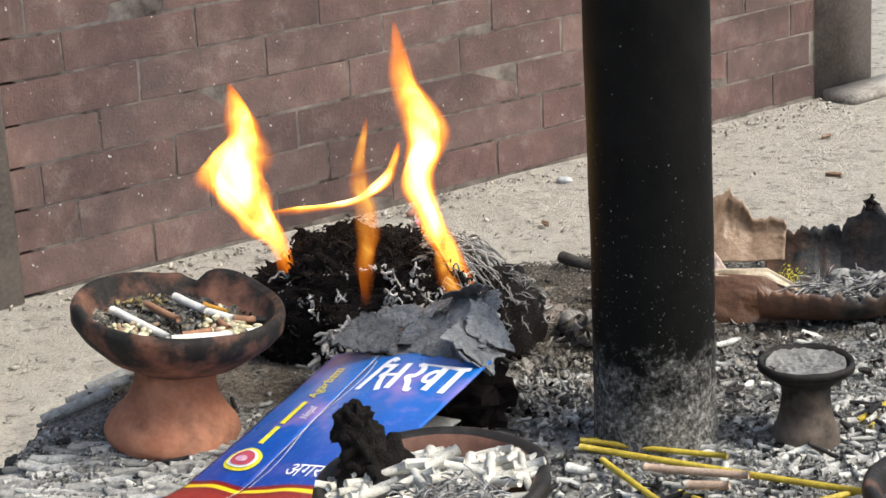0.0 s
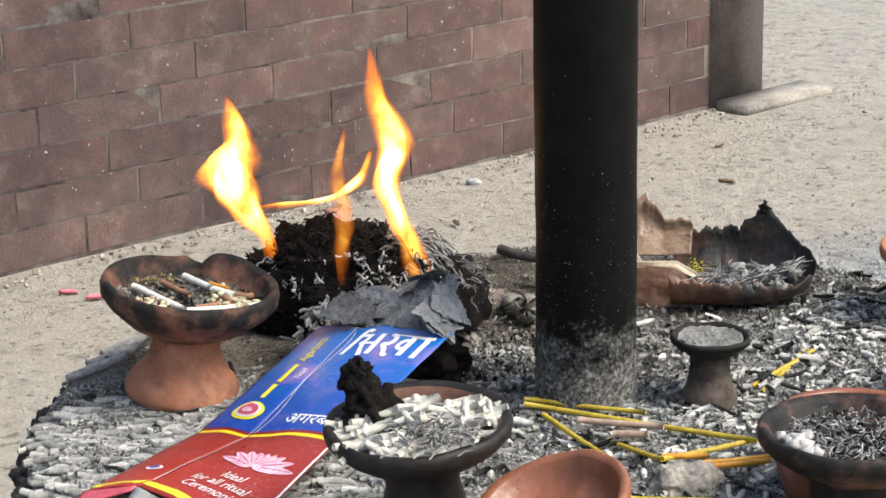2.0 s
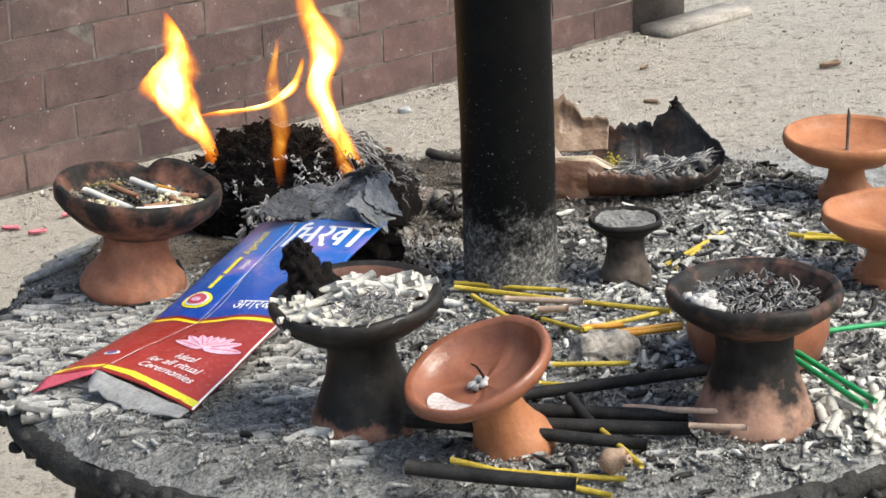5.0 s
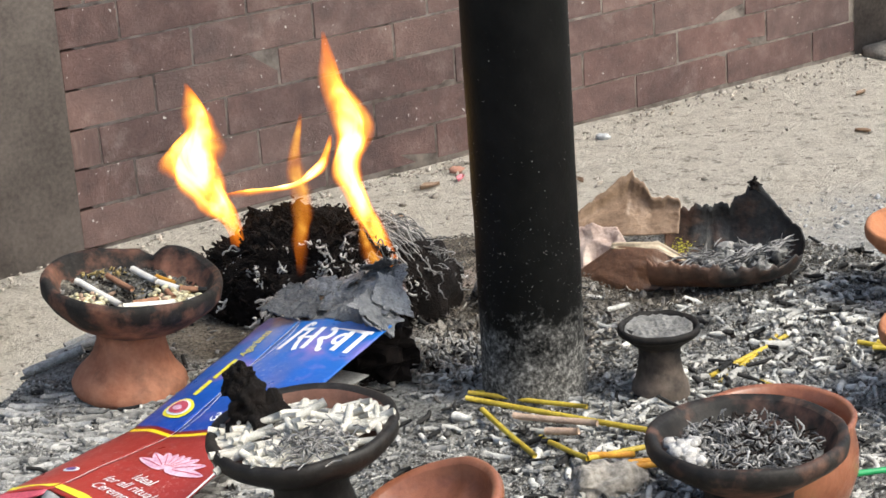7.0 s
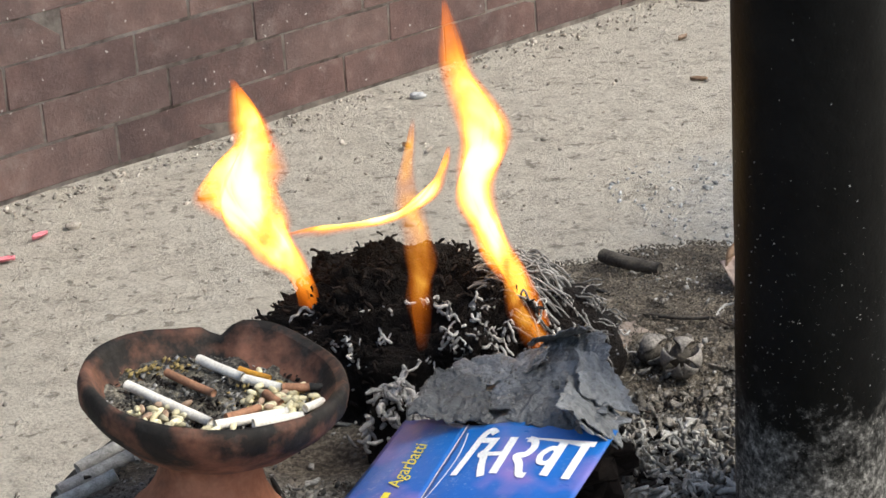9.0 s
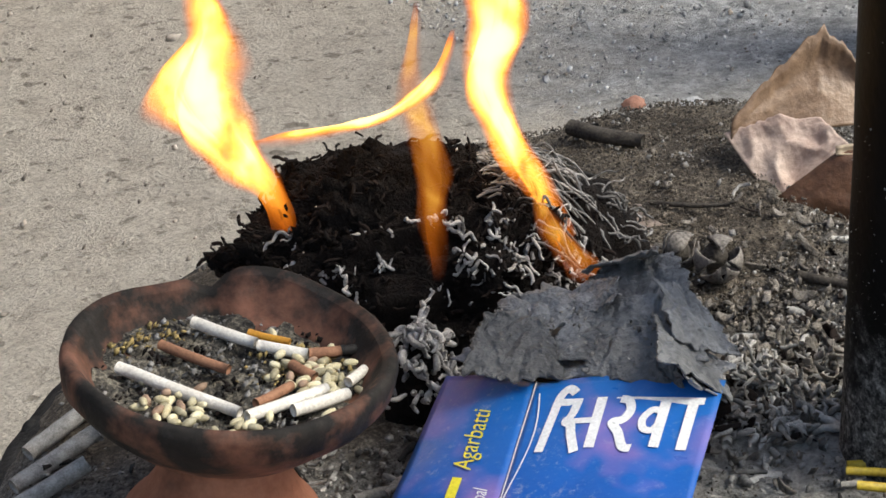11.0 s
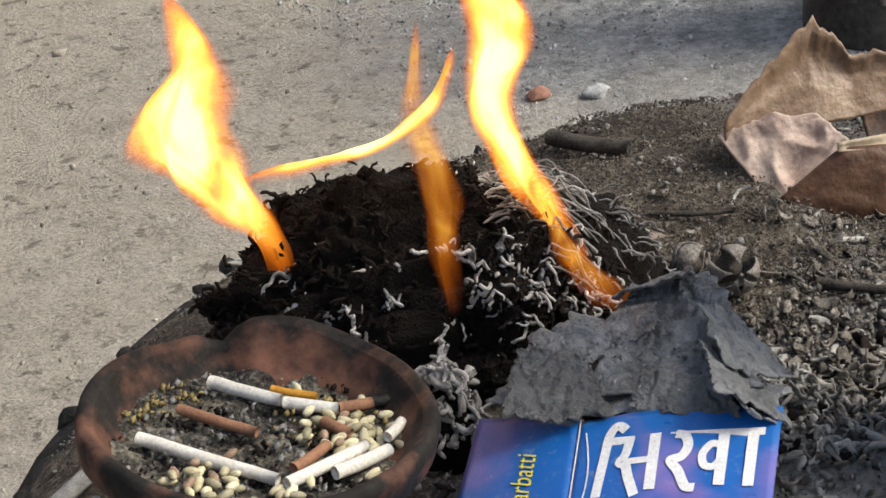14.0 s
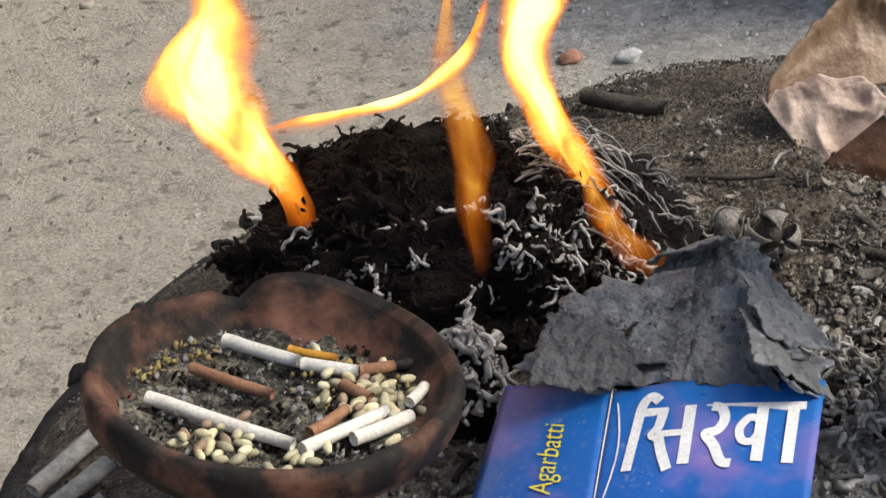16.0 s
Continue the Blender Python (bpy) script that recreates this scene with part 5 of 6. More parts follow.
def hull(u, v):
    """u runs along the boat, v from the near rim under to the far rim."""
    e = abs(2 * u - 1)
    x = (u - 0.54) * 0.120
    w = 0.036 * math.sqrt(max(0.0, 1 - e ** 3.5)) + 0.002
    a = (v - 0.5) * math.pi * 1.05
    far = max(0.0, v - 0.5) * 2
    hgt = 0.024 + 0.022 * far * (0.35 + 0.6 * u) * (1 - 0.9 * max(0.0, u - 0.80) / 0.2) - 0.008 * (1 - far) * (u - 0.3)
    z = hgt * ((1 - math.cos(a)) * 0.95 * (1 - 0.45 * e ** 4) + 0.50 * e ** 4)
    rag = 0.005 * noise.noise(Vector((u * 22, v * 3, 4))) + 0.0035 * noise.noise(Vector((u * 75, v * 3, 4))) + 0.014 * math.exp(-((u - 0.82) / 0.09) ** 2) * far
    z += rag * (abs(v - 0.5) * 2) ** 4
    x += 0.012 * math.sin(math.pi * min(1.0, max(0.0, z / 0.055))) * e ** 3 * (1 if u > 0.5 else -1)
    p = PA * x + PB * (w * math.sin(a) * (1.0 + 0.1 * noise.noise(Vector((u * 5, v * 5, 1)))))
    return Vector((p.x, p.y, z + 0.001))
ob = sheet("hull", lambda u, v: hull(0.30 + 0.70 * u, v), 70, 36, M_BOWLLEAF, plate, "curled leaf hull, brown turning black", 0.0011)


# coordinates relative to the plate
def leaf_panel(low, high, bow, seed, rag=0.0, crease=0.0):
    """A dry leaf between two edges, each given by a few points; the high edge may be ragged."""
    low, high = [Vector(p) for p in low], [Vector(p) for p in high]

    def along(pts, u):
        t = u * (len(pts) - 1)
        k = min(int(t), len(pts) - 2)
        return pts[k].lerp(pts[k + 1], t - k)

    def fn(u, v):
        a, b = along(low, u), along(high, u)
        edge = 1 + rag * (noise.noise(Vector((u * 6, 3, seed))) + 0.6 * noise.noise(Vector((u * 21, 3, seed))))
        p = a.lerp(b, v * edge)
        side = (b - a).cross(along(low, 1.0) - along(low, 0.0)).normalized()
        q = Vector((u * 3.0, v * 2.4, seed))
        ridge = abs(noise.noise(q * 0.9)) * 0.007 * crease
        return p + side * (bow * math.sin(math.pi * u) * math.sin(math.pi * min(1.0, v * 0.8 + 0.1)) + ridge + 0.0016 * noise.noise(q) + 0.0004 * noise.noise(q * 5))
    return fn


sheet("leaf_flap", leaf_panel([(-0.082, 0.052, 0.022), (-0.046, 0.036, 0.026), (-0.008, 0.026, 0.026)], [(-0.080, 0.054, 0.032), (-0.056, 0.056, 0.050), (-0.032, 0.054, 0.064), (-0.020, 0.044, 0.050), (-0.004, 0.034, 0.046)], 0.004, 1.0, 0.16, 0.5), 48, 26, M_LEAF, plate, "upright tan leaf flap with a torn edge", 0.0007)
sheet("leaf_flap", leaf_panel([(-0.081, 0.022, 0.006), (-0.064, 0.018, 0.016), (-0.046, 0.014, 0.026)], [(-0.083, 0.056, 0.026), (-0.066, 0.044, 0.035), (-0.048, 0.034, 0.033)], 0.003, 2.0, 0.05, 1.0), 40, 30, M_PINKLEAF, plate, "pale pinkish crumpled leaf", 0.0007)
sheet("leaf_flap", leaf_panel([(-0.074, 0.004, 0.001), (-0.048, -0.008, 0.001), (-0.016, -0.018, 0.002)], [(-0.080, 0.020, 0.009), (-0.056, 0.010, 0.028), (-0.030, -0.004, 0.027), (-0.008, -0.014, 0.014)], -0.004, 3.0, 0.0, 0.4), 40, 26, M_BROWNLEAF, plate, "folded brown leaf front", 0.0007)
sheet("leaf_rim", leaf_panel([(-0.058, 0.009, 0.027), (-0.030, -0.005, 0.026), (-0.006, -0.016, 0.016)], [(-0.057, 0.011, 0.030), (-0.028, 0.000, 0.031), (-0.005, -0.0155, 0.0165)], 0.001, 4.0), 24, 8, M_PALELEAF, plate, "pale pointed rim of the folded leaf", 0.0006)
g = Geo()
r_ = random.Random(92)
for k in range(40):
    c = hull(r_.uniform(0.55, 0.95), r_.uniform(0.22, 0.60)) + Vector((0, 0, r_.uniform(0.006, 0.018)))
    g.blob(c, (r_.uniform(0.004, 0.009), r_.uniform(0.003, 0.006), r_.uniform(0.002, 0.005)), k * 1.3, 0.7, 10, 14, Matrix.Rotation(r_.uniform(0, 6), 3, "Z"), 2.4)
part("burnt_heap", g, M_FLAKE, plate, "burnt crumbling heap of grey ash")["kind"] = "stuff"
g = Geo()
rnd = random.Random(91)
for k in range(420):
    c = hull(rnd.uniform(0.45, 0.97), rnd.uniform(0.22, 0.62)) + Vector((0, 0, rnd.uniform(0.006, 0.020)))
    d = Vector((rnd.gauss(0.7, 0.5), rnd.gauss(-0.4, 0.5), rnd.gauss(0.2, 0.3))).normalized() * rnd.uniform(0.004, 0.010)
    g.tube([c - d, c + Vector((0, 0, 0.001)), c + d], [0.0003, 0.0006, 0.0003], 5)
part("burnt_fibre_mat", g, M_GREYFIBRE, plate, "grey burnt fibres inside")["kind"] = "stuff"
g = Geo()
for k in range(150):
    c = Vector((-0.012 + rnd.gauss(0, 0.005), 0.010 + rnd.gauss(0, 0.005), 0.022 + rnd.gauss(0, 0.002)))
    g.flake(c, rnd.uniform(0.0003, 0.0009), k)
part("yellow_powder", g, M_YDUST, plate, "yellow powder smear")
g = Geo()
for k in range(5):
    c = hull(0.79 + 0.008 * k, 0.985)
    g.tube([c, c + Vector((0.001 * k - 0.002, 0.001, 0.004)), c + Vector((0.004 - 0.002 * k, 0.0, 0.007 + 0.001 * (k % 3)))], [0.002, 0.0016, 0.0005], 6)
part("charred_spike", g, M_CHAR, plate)

for px_, py_, tn, sc in ((-0.012, 0.151, 0.4, 0.95), (0.006, 0.142, -0.3, 1.1)):
    pod = thing("seed_husk", m=Matrix.Translation((px_, py_, top_z(px_, py_) + 0.005)) @ Euler((1.0, 0.5, tn * 3)).to_matrix().to_4x4(), label="split dry grey seed husk in ash", category="seed husk", group="seed husks")
    g = Geo()
    g.blob((0, 0, 0.006), (0.005 * sc, 0.005 * sc, 0.006), 3.0, 0.2, 8, 10)
    part("core", g, M_TWIG, pod)
    for k in range(5):
        a = 2 * math.pi * k / 5 + tn + 0.4 * math.sin(k * 5 + tn)
        def petal(u, v, a=a):
            r = 0.009 * sc * math.sin(0.25 + 2.6 * v)
            b = a + (u - 0.5) * 1.1 * math.sin(math.pi * (0.12 + 0.85 * v))
            return Vector((r * math.cos(b) + 0.004 * v, r * math.sin(b), 0.001 + 0.017 * v * sc))
        sheet("husk_leaf", petal, 6, 8, M_PETAL, pod, "", 0.0006)

twig = laid("twig", "short dark twig lying on the ash", "twig", (0.026, 0.291, 0.008), (0.045, 0.258, 0.008), 0.0040, M_TWIG, None, "", 10, 0.002, 0.85)
for k, (a, b, r) in enumerate((((0.030, 0.118, 0.006), (0.052, 0.090, 0.006), 0.0022), ((0.010, 0.196, 0.012), (0.034, 0.172, 0.014), 0.0012))):
    laid("twig", "thin dark twig lying on the ash", "twig", a, b, r, M_TWIG, None, "", 8, 0.002, 0.8)
scrap = thing("paper_scrap", (0.000, 0.192, 0.006), "pale scorched paper scrap on ash", "paper scrap")
sheet("scrap", crumple(0, 0, 0.034, 0.026, 0.001, 9.0, 0.3), 24, 18, simple("scorched_paper", (0.10, 0.075, 0.06), (0.30, 0.24, 0.20), 70, 0.8), scrap, "", 0.0006)

# ---- incense sticks ----
STK = "incense sticks on the table"
YEL = [((-0.035, 0.000), (0.013, -0.024), 0.0017), ((-0.043, -0.016), (0.066, -0.108), 0.0017), ((-0.037, -0.034), (-0.019, -0.098), 0.0016), ((-0.012, -0.078), (0.005, -0.122), 0.0015), ((0.005, -0.122), (0.064, -0.102), 0.0016), ((-0.029, -0.165), (0.013, -0.178), 0.0016), ((-0.042, -0.181), (-0.015, -0.199), 0.0016), ((-0.040, -0.006), (0.020, -0.050), 0.0015), ((0.101, -0.011), (0.164, 0.038), 0.0015), ((0.106, -0.016), (0.158, 0.040), 0.0015), ((0.206, -0.002), (0.233, -0.027), 0.0016), ((0.200, -0.010), (0.240, -0.020), 0.0016), ((0.196, 0.004), (0.236, -0.034), 0.0016), ((-0.134, -0.262), (-0.065, -0.309), 0.0017), ((-0.120, -0.272), (-0.050, -0.318), 0.0017), ((-0.100, -0.285), (-0.040, -0.312), 0.0016), ((0.126, -0.030), (0.136, -0.060), 0.0015)]
for i, (a, b, r) in enumerate(YEL):
    sunk = 0.0042 if i in (8, 9, 16) else 0.0
    za, zb = top_z(*a) + 0.0045 - sunk + 0.0015 * (i % 3), top_z(*b) + 0.0045 - sunk + 0.0012 * ((i + 1) % 3)
    laid("incense_stick", "thin yellow bamboo incense stick lying on ash", "incense stick", (*a, za), (*b, zb), r, M_YSTICK, None, STK, 8, 0.0008)
for i, (a, b, r) in enumerate([((0.021, -0.139), (0.060, -0.141), 0.0018), ((0.024, -0.134), (0.062, -0.136), 0.0018), ((0.006, -0.118), (0.030, -0.124), 0.0018)]):
    laid("incense_stick", "orange bamboo incense stick lying on ash", "incense stick", (*a, 0.009), (*b, 0.009), r, M_OSTICK, None, STK, 8, 0.0006)
for i, (a, b, r) in enumerate([((-0.023, -0.058), (0.018, -0.087), 0.0020), ((-0.010, -0.084), (0.006, -0.095), 0.0022), ((-0.016, -0.245), (0.045, -0.284), 0.0018), ((0.007, -0.281), (0.032, -0.299), 0.0018)]):
    laid("incense_stick", "pale unburnt incense stick lying on ash", "incense stick", (*a, 0.011), (*b, 0.013), r, M_PALESTICK, None, STK, 8, 0.0006)
for i, (a, b, r) in enumerate([((-0.066, -0.206), (0.056, -0.206), 0.0036), ((-0.085, -0.220), (0.014, -0.262), 0.0040), ((-0.130, -0.222), (0.008, -0.279), 0.0042), ((-0.146, -0.282), (-0.070, -0.322), 0.0040), ((-0.112, -0.238), (-0.020, -0.290), 0.0036), ((-0.041, -0.230), (-0.036, -0.265), 0.0030)]):
    laid("charred_stick", "thick charred black incense stick lying on ash", "incense stick", (*a, 0.010 + 0.001 * i % 3), (*b, 0.008), r, M_BSTICK, None, STK, 9, 0.001, 0.9)
laid("incense_stick", "yellow stick end of a half-charred incense stick", "incense stick", (-0.036, -0.266, 0.009), (-0.031, -0.311, 0.007), 0.0016, M_YSTICK, None, STK, 8)
for a, b in (((0.095, -0.204), (0.170, -0.190)), ((0.091, -0.214), (0.108, -0.292)), ((0.086, -0.214), (0.100, -0.296))):
    laid("incense_stick", "green bamboo incense stick lying on ash", "incense stick", (*a, 0.020), (*b, 0.013), 0.0017, M_GSTICK, None, STK, 8)
for a, b in (((-0.300, 0.128), (-0.262, 0.128)), ((-0.286, 0.140), (-0.252, 0.150)), ((-0.275, 0.160), (-0.245, 0.172)), ((-0.205, -0.02), (-0.185, -0.004))):
    laid("incense_stub", "chalky grey incense stub lying on ash", "incense stub", (*a, top_z(*a) + 0.006), (*b, top_z(*b) + 0.006), 0.0032, M_ROLL, None, "", 8)
kn = thing("bulb", m=Matrix.Translation((-0.048, -0.302, 0.008)) @ Euler((radians(70), 0, radians(35))).to_matrix().to_4x4() @ Matrix.Scale(0.7, 4), label="small pale papery bulb lying on ash", category="bulb")
g = Geo()
rows = []
for r, z in ((0.002, 0), (0.007, 0.001), (0.0098, 0.006), (0.0085, 0.012), (0.0042, 0.016), (0.0028, 0.021), (0.0034, 0.024), (0.001, 0.0235)):
    rows.append([(r * math.cos(a) * (1 + 0.08 * math.sin(3 * a)), r * math.sin(a), z) for a in [2 * math.pi * k / 18 for k in range(18)]])
g.grid(rows, True)
part("skin", g, M_KNOB, kn)
g = Geo()
g.tube([(0.008, 0.002, 0.004), (0.014, 0.001, 0.007), (0.018, 0.002, 0.005)], [0.004, 0.0042, 0.003], 8)
part("clove", g, M_KNOB, kn)
cl = thing("ash_clump", (0.010, -0.142, 0.0), "soft grey clump of fallen ash", "ash clump")
g = Geo()
g.blob((0, 0, 0.002), (0.020, 0.018, 0.012), 6.0, 0.35, 40, 56, None, 1.7)
for i, p in enumerate(g.v):
    q = Vector(p)
    g.v[i] = tuple(q + noise.noise_vector(q * 300) * 0.0016)
part("clump", g, M_LUMP, cl)

# ---- loose ash on the table ----
rnd = random.Random(404)


def clear(x, y):
    return math.hypot(x, y) > 0.033 and math.hypot(x, y) < RT - 0.004


def scatter(count, where, ln, rad, tilt, seed, direction=None, n=6, lift=0.0015):
    g = Geo()
    r_ = random.Random(seed)
    made = 0
    while made < count:
        x, y = r_.uniform(-RT, RT), r_.uniform(-RT, RT)
        if not clear(x, y) or r_.random() > where(x, y):
            continue
        made += 1
        d = r_.uniform(0, 6.283) if direction is None else r_.gauss(direction, 0.22)
        L, R = r_.uniform(*ln), r_.uniform(*rad)
        v = Vector((math.cos(d), math.sin(d), r_.gauss(0, tilt))).normalized() * L * 0.5
        c = Vector((x, y, top_z(x, y) + lift + r_.uniform(0, 0.003)))
        b = Vector((-v.y, v.x, abs(v.x) * 0.1)) * r_.gauss(0, 0.24)
        g.tube([c - v, c - v * 0.3 + b * 0.8, c + v * 0.35 + b, c + v], [R * r_.uniform(0.5, 1), R * r_.uniform(0.85, 1.1), R * r_.uniform(0.8, 1.1), R * r_.uniform(0.45, 1)], n)
    return g


def bell(x, y, cx, cy, sx, sy):
    return math.exp(-((x - cx) / sx) ** 2 - ((y - cy) / sy) ** 2)


def zone_left(x, y):
    return (1.0 if y > -0.11 else 0.12) if x < -0.15 and y < 0.07 and (x + y) > -0.42 else 0.0


def zone_white(x, y):
    return min(1, bell(x, y, 0.10, -0.07, 0.13, 0.10) + bell(x, y, 0.13, -0.27, 0.09, 0.08) + 0.7 * bell(x, y, 0.20, 0.08, 0.09, 0.07))


def zone_any(x, y):
    if -0.10 < x < -0.02 and -0.02 < y <= 0.10:
        return 0.35
    return 0.06 if y > 0.10 and x < 0.14 else (0.35 if x < -0.12 and y < -0.1 else 1.0)


def zone_back(x, y):
    return 1.0 if y > 0.10 and x > -0.08 else (0.15 if y > 0.05 else 0.05)


tagged(part("ash_rolls", scatter(1350, zone_left, (0.006, 0.030), (0.0014, 0.0034), 0.08, 1, -0.25, 7, -0.0020), M_ROLL), "grey-white ash rolls lying side by side", "ash", kind="stuff")
tagged(part("ash_rolls", scatter(900, zone_white, (0.005, 0.018), (0.0011, 0.0026), 0.18, 2, None, 7, -0.0006), M_WHITE), "scattered white ash rolls", "ash", kind="stuff")
tagged(part("ash_rolls", scatter(1700, zone_any, (0.004, 0.013), (0.0006, 0.0018), 0.25, 3, None, 6, -0.0004), M_ROLL), "scattered grey ash rolls", "ash", kind="stuff")
tagged(part("ash_rolls", scatter(380, lambda x, y: (0.10 if x < -0.12 and y < 0.07 else 0.5) * zone_any(x, y) + 0.5 * bell(x, y, 0.22, 0.03, 0.09, 0.06), (0.005, 0.018), (0.0007, 0.0019), 0.2, 4), M_BSTICK), "scattered charred black stick ends", "char", kind="stuff")


g = Geo()
q = random.Random(88)
for k in range(46):
    x, y = q.gauss(0.112, 0.020), q.gauss(-0.288, 0.014)
    if math.hypot(x, y) > RT - 0.006:
        continue
    d = q.gauss(0.9, 0.7)
    v = Vector((math.cos(d), math.sin(d), q.gauss(0, 0.15))) * q.uniform(0.006, 0.012)
    c = Vector((x, y, top_z(x, y) + q.uniform(0.001, 0.007)))
    g.tube([c - v, c - v * 0.3, c + v * 0.4, c + v], [0.0024, 0.0030, 0.0029, 0.0022], 8)
tagged(part("ash_rolls", g, M_BRIGHT), "small heap of thick white ash rolls", "ash", kind="stuff")


def flakes(count, where, size, seed, lift=0.001):
    g = Geo()
    r_ = random.Random(seed)
    made = 0
    while made < count:
        x, y = r_.uniform(-RT, RT), r_.uniform(-RT, RT)
        if not clear(x, y) or r_.random() > where(x, y):
            continue
        made += 1
        g.flake((x, y, top_z(x, y) + lift + r_.uniform(0, 0.002)), r_.uniform(*size), made * 7 + seed)
    return g


tagged(part("ash_flakes", flakes(15000, zone_any, (0.0005, 0.0030), 10), M_FLAKE), "loose grey and black ash flakes", "ash", kind="stuff")
tagged(part("ash_powder", flakes(24000, lambda x, y: (1.0 if x + y < -0.12 else (0.55 if x > 0.03 and y < 0.09 else 0.10)) * max(0.0, 0.15 + 2.6 * noise.noise(Vector((x * 19, y * 19, 3)))), (0.0003, 0.0013), 14), M_ROLL), "powdery white ash between the rolls", "ash", kind="stuff")
g = Geo()
r_ = random.Random(31)
for k in range(260):
    a, q = r_.uniform(0, 6.283), math.sqrt(r_.random())
    x, y = -0.028 + 0.030 * q * math.cos(a), 0.058 + 0.036 * q * math.sin(a)
    if not clear(x, y):
        continue
    c = Vector((x, y, top_z(x, y) + r_.uniform(0.0, 0.010) * (1 - q)))
    d = Vector((r_.gauss(0, 1), r_.gauss(0, 1), r_.gauss(0, 0.5))).normalized()
    pts = [c]
    for i in range(7):
        d = (d + Vector((r_.gauss(0, 0.7), r_.gauss(0, 0.7), r_.gauss(0, 0.5)))).normalized()
        pts.append(pts[-1] + d * 0.0017)
    w_ = r_.uniform(0.0005, 0.0012)
    g.tube(pts, [w_ * f for f in (0.5, 0.9, 1, 1.1, 1, 1, 0.8, 0.4)], 6)
tagged(part("ash_curls", g, M_ROLL), "pale frayed curls of ash beside the packet", "ash", kind="stuff")
tagged(part("dark_crumbs", flakes(30000, zone_back, (0.0003, 0.0012), 12), M_CRUMB), "dark brown crumbs of soil and char", "crumbs", kind="stuff")
g = Geo()
r_ = random.Random(17)
for k in range(2600):
    x, y = r_.gauss(0.02, 0.050), r_.gauss(0.085, 0.050)
    if not clear(x, y) or r_.random() > 0.45 + 1.4 * noise.noise(Vector((x * 40, y * 40, 9))):
        continue
    g.flake((x, y, top_z(x, y) + r_.uniform(0.0, 0.003)), r_.choice((0.0005, 0.0008, 0.0012, 0.0020, 0.0034)), k)
tagged(part("ash_lumps", g, M_LUMP), "crusty pale grey ash lumps by the pole", "ash", kind="stuff")
g, g2 = Geo(), Geo()
for k in range(520):
    x, y = (r_.gauss(-0.022, 0.026), r_.gauss(0.072, 0.032)) if k % 3 else (r_.gauss(0.06, 0.05), r_.gauss(0.10, 0.05))
    if not clear(x, y):
        continue
    size, bow, wid = r_.uniform(0.002, 0.0062), r_.uniform(0.6, 2.4), r_.uniform(0.4, 0.9)
    turn_ = Euler((r_.gauss(0, 0.7), r_.gauss(0, 0.7), r_.uniform(0, 6.3))).to_matrix()
    at = Vector((x, y, top_z(x, y) + size * 0.45))
    rows = []
    for i in range(5):
        a = bow * (i / 4 - 0.5)
        rows.append([at + turn_ @ Vector((size * math.sin(a) / bow * 1.6, size * wid * (j / 3 - 0.5) * (1 - 0.5 * abs(i / 2 - 1) ** 2) + 0.0006 * noise.noise(Vector((k, i, j * 0.7))), size * (1 - math.cos(a)))) for j in range(4)])
    (g if k % 4 else g2).grid(rows)
tagged(solidify(part("ash_curls", g, M_LUMP), 0.0005), "curled grey flakes of burnt petals", "ash", kind="stuff")
tagged(solidify(part("char_curls", g2, M_CHARTUBE), 0.0005), "curled black flakes of burnt petals", "ash", kind="stuff")
g = Geo()
for k in range(420):
    a = r_.uniform(0, 6.283)
    rr_ = RT + 0.004 + r_.uniform(-0.006, 0.003)
    g.blob((rr_ * math.cos(a), rr_ * math.sin(a), -0.014 - r_.uniform(0, 0.014)), (r_.uniform(0.002, 0.006), r_.uniform(0.003, 0.008), r_.uniform(0.002, 0.005)), k, 0.5, 6, 8, None, 2)
tagged(part("rim_crust", g, M_IRON), "lumpy black crust on the table rim", "crust", kind="stuff")

# ---- litter on the ground ----
def litter(count, box_, size, seed, material, name, label):
    g = Geo()
    q = random.Random(seed)
    for k in range(count):
        x, y = q.uniform(box_[0], box_[1]), q.uniform(box_[2], box_[3])
        loc = WM.inverted() @ Vector((x, y, GZ))
        if loc.y > -0.012:
            continue
        g.flake((x, y, GZ + 0.002), q.uniform(*size) * (2.2 if q.random() < 0.04 else 1), k + seed)
    return tagged(part(name, g, material), label, "litter", kind="stuff")


litter(3600, (-1.2, 2.6, 0.6, 3.6), (0.0015, 0.006), 50, M_PEBBLE, "grit", "scattered grit and crumbs on the ground")
litter(3600, (0.70, 1.9, 1.0, 2.1), (0.0012, 0.0060), 60, M_CHIP, "pale_chips", "pale grey chips and ash on the ground")
g = Geo()
q = random.Random(70)
for k in range(420):
    p = WM @ Vector((q.uniform(-1.6, 0.95), -abs(q.gauss(0.02, 0.035)) - 0.008, 0.003))
    g.flake(p, q.uniform(0.002, 0.009), k)
tagged(part("wall_foot_grit", g, M_PEBBLE), "line of grit along the wall foot", "litter", kind="stuff")


def fallen_leaf(x, y, s_, tn, material=M_LEAF, label="small curled brown leaf on the ground"):
    def fn(u, v):
        w = math.sin(math.pi * min(0.98, max(0.02, v))) * 0.45
        a, b = (u - 0.5) * w * s_, (v - 0.5) * s_
        c, d = math.cos(tn), math.sin(tn)
        return Vector((a * c - b * d, a * d + b * c, 0.003 + s_ * 0.5 * abs(u - 0.5) ** 1.5 + 0.06 * s_ * noise.noise(Vector((u * 3, v * 4, s_ * 90)))))
    lf = thing("fallen_leaf", (x, y, GZ), label, "leaf", "fallen leaves")
    sheet("blade", fn, 8, 10, material, lf, "", 0.0008)


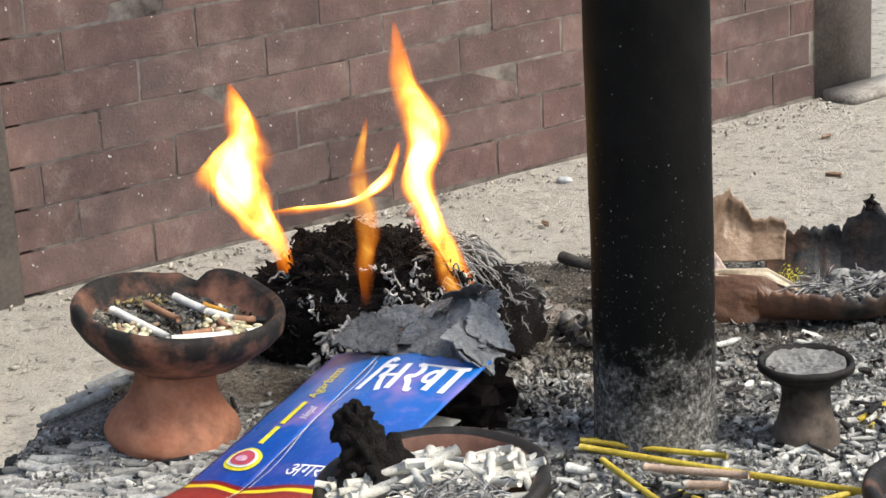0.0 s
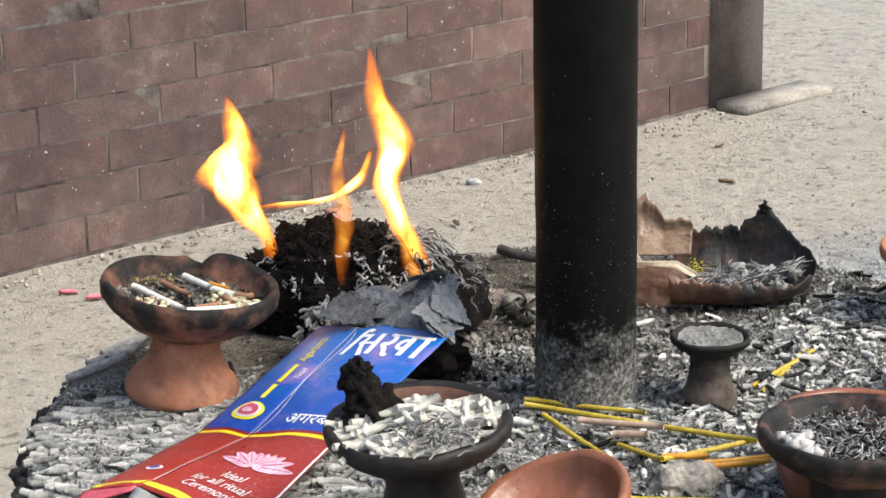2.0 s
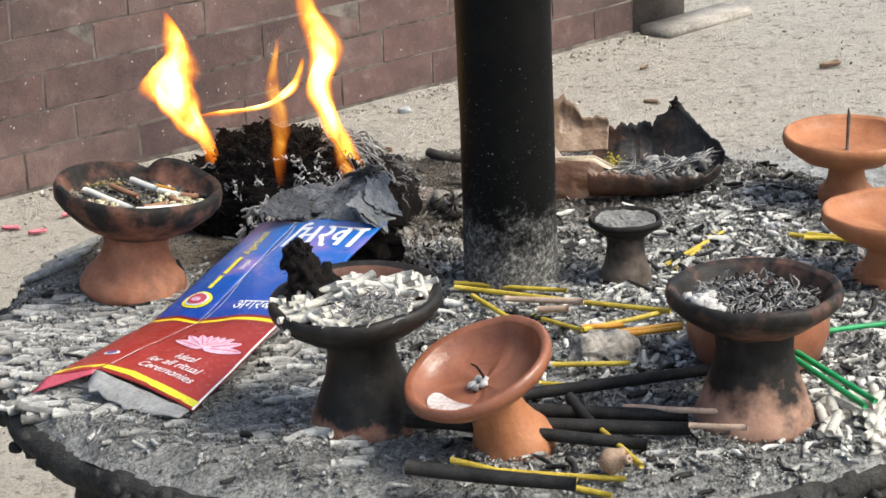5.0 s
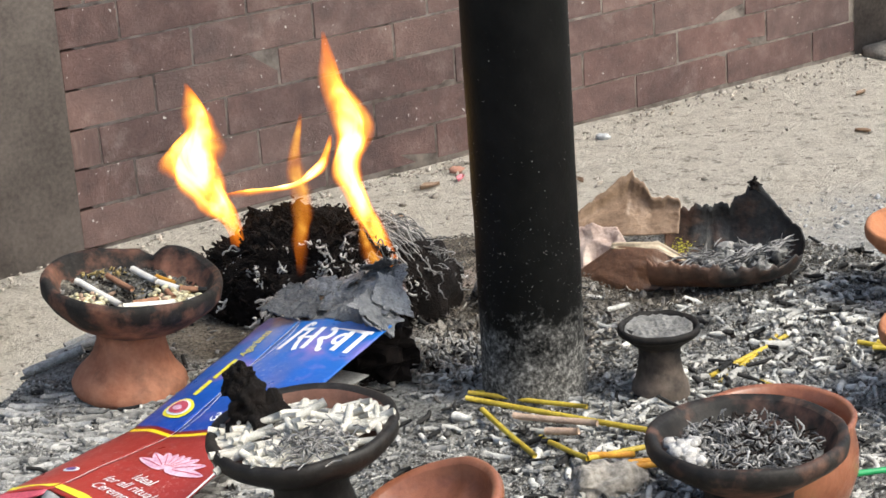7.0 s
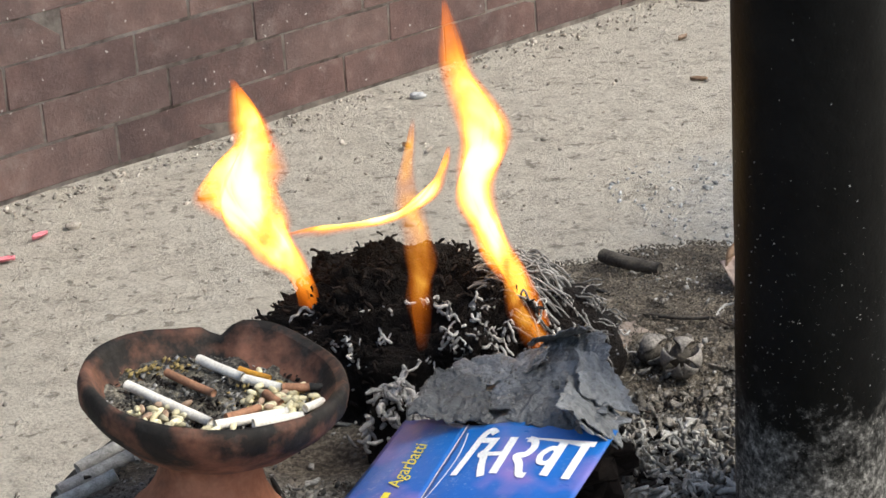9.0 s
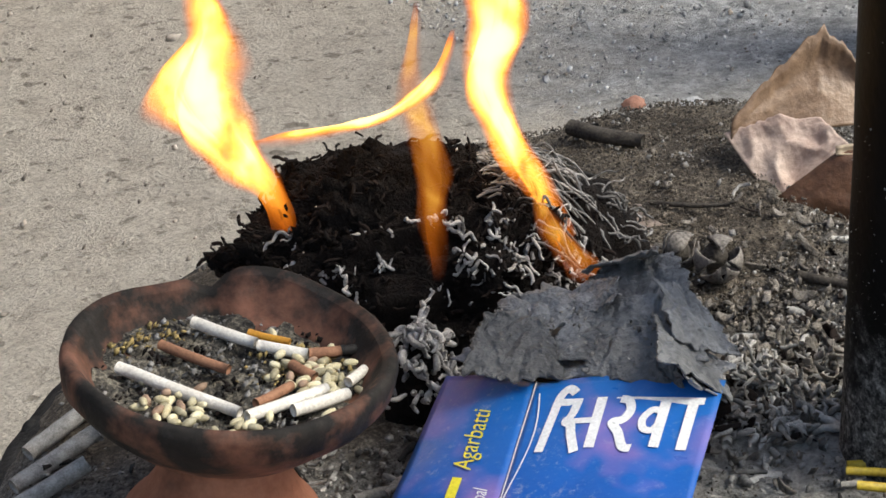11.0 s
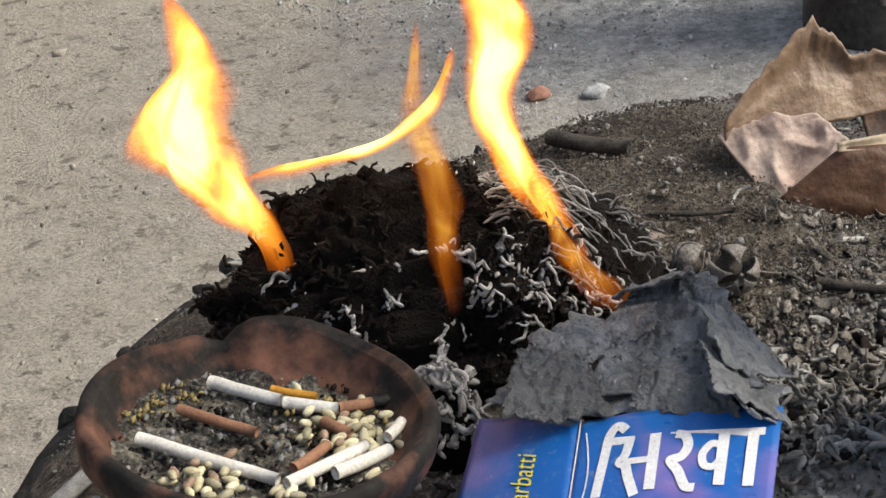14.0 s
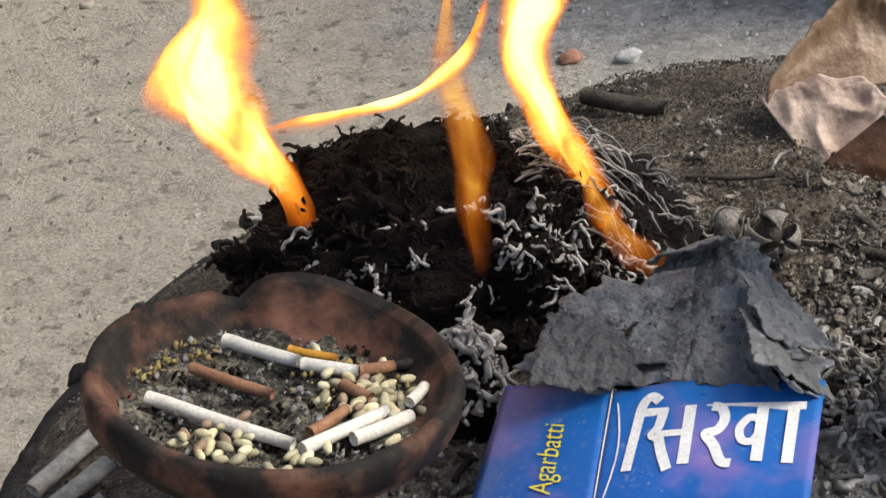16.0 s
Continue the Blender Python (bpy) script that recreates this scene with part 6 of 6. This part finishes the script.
for x, y, s_, tn in ((0.672, 2.86, 0.045, 1.2), (0.13, 2.60, 0.035, 0.4), (0.24, 2.42, 0.040, 2.0), (1.06, 2.48, 0.030, 0.9), (0.157, 2.256, 0.028, 1.5), (0.50, 2.36, 0.026, 0.2), (1.15, 2.75, 0.03, 2.2), (1.5, 2.6, 0.05, 1.7), (0.95, 1.25, 0.03, 0.3)):
    fallen_leaf(x, y, s_, tn)
for x, y, r, ma, lb in ((0.779, 1.464, 0.016, M_BRICKCHIP, "small reddish brick chip on the ground"), (0.832, 1.425, 0.017, M_CHIP, "small pale stone chip on the ground"), (0.60, 2.62, 0.014, M_CHIP, "small pale stone chip on the ground"), (-0.05, 2.22, 0.012, M_PEBBLE, "small grey pebble on the ground"), (0.40, 2.0, 0.010, M_PEBBLE, "small grey pebble on the ground"), (0.30, 2.50, 0.014, M_BRICKCHIP, "small reddish brick chip on the ground")):
    st_ = thing("stone_chip", (x, y, GZ), lb, "stone", "stone chips on the ground")
    g = Geo()
    g.blob((0, 0, r * 0.45), (r, r * 0.7, r * 0.5), x * 40, 0.5, 10, 14, None, 1.8)
    part("chip", g, ma, st_)
for x, y in ((-0.20, 2.16), (-0.16, 2.12), (-0.10, 2.20), (0.30, 2.45)):
    fallen_leaf(x, y, 0.030, x * 9, M_PINK, "crushed pink petal on the ground")

# ---- bricks of the wall ----
CH, BL = 0.0675, 0.242
rnd = random.Random(900)
kinds = []
for k in range(6):
    g = Geo()
    g.box((0, 0.05, 0), (BL / 2 - 0.0018, 0.052, CH / 2 - 0.0018), None, 0.0012)
    for i, p in enumerate(g.v):
        if p[1] < 0:
            j = 0.0024 * noise.noise(Vector((p[0] * 30 + k * 7, p[2] * 30, k)))
            g.v[i] = (p[0] + j, p[1] + j, p[2] + j)
    kinds.append(g.mesh("brick", M_BRICK, False))
for row in range(12):
    off = (0.0, 0.46, 0.22, 0.68)[row % 4] * BL
    x = -1.020 - BL + off
    while x < 0.80:
        a, b = max(x, -1.020), min(x + BL, 0.80)
        w = b - a
        if w > 0.05:
            me = kinds[rnd.randrange(6)]
            o = new("brick", me)
            o.parent = wall
            o.location = ((a + b) / 2, 0.0085 + rnd.uniform(-0.0006, 0.0006), 0.006 + CH * (row + 0.5))
            o.scale = ((w - 0.0022) / (BL - 0.0022), 1, 1)
            o.rotation_euler = (rnd.gauss(0, 0.006), rnd.gauss(0, 0.004), rnd.gauss(0, 0.0018))
        x += BL
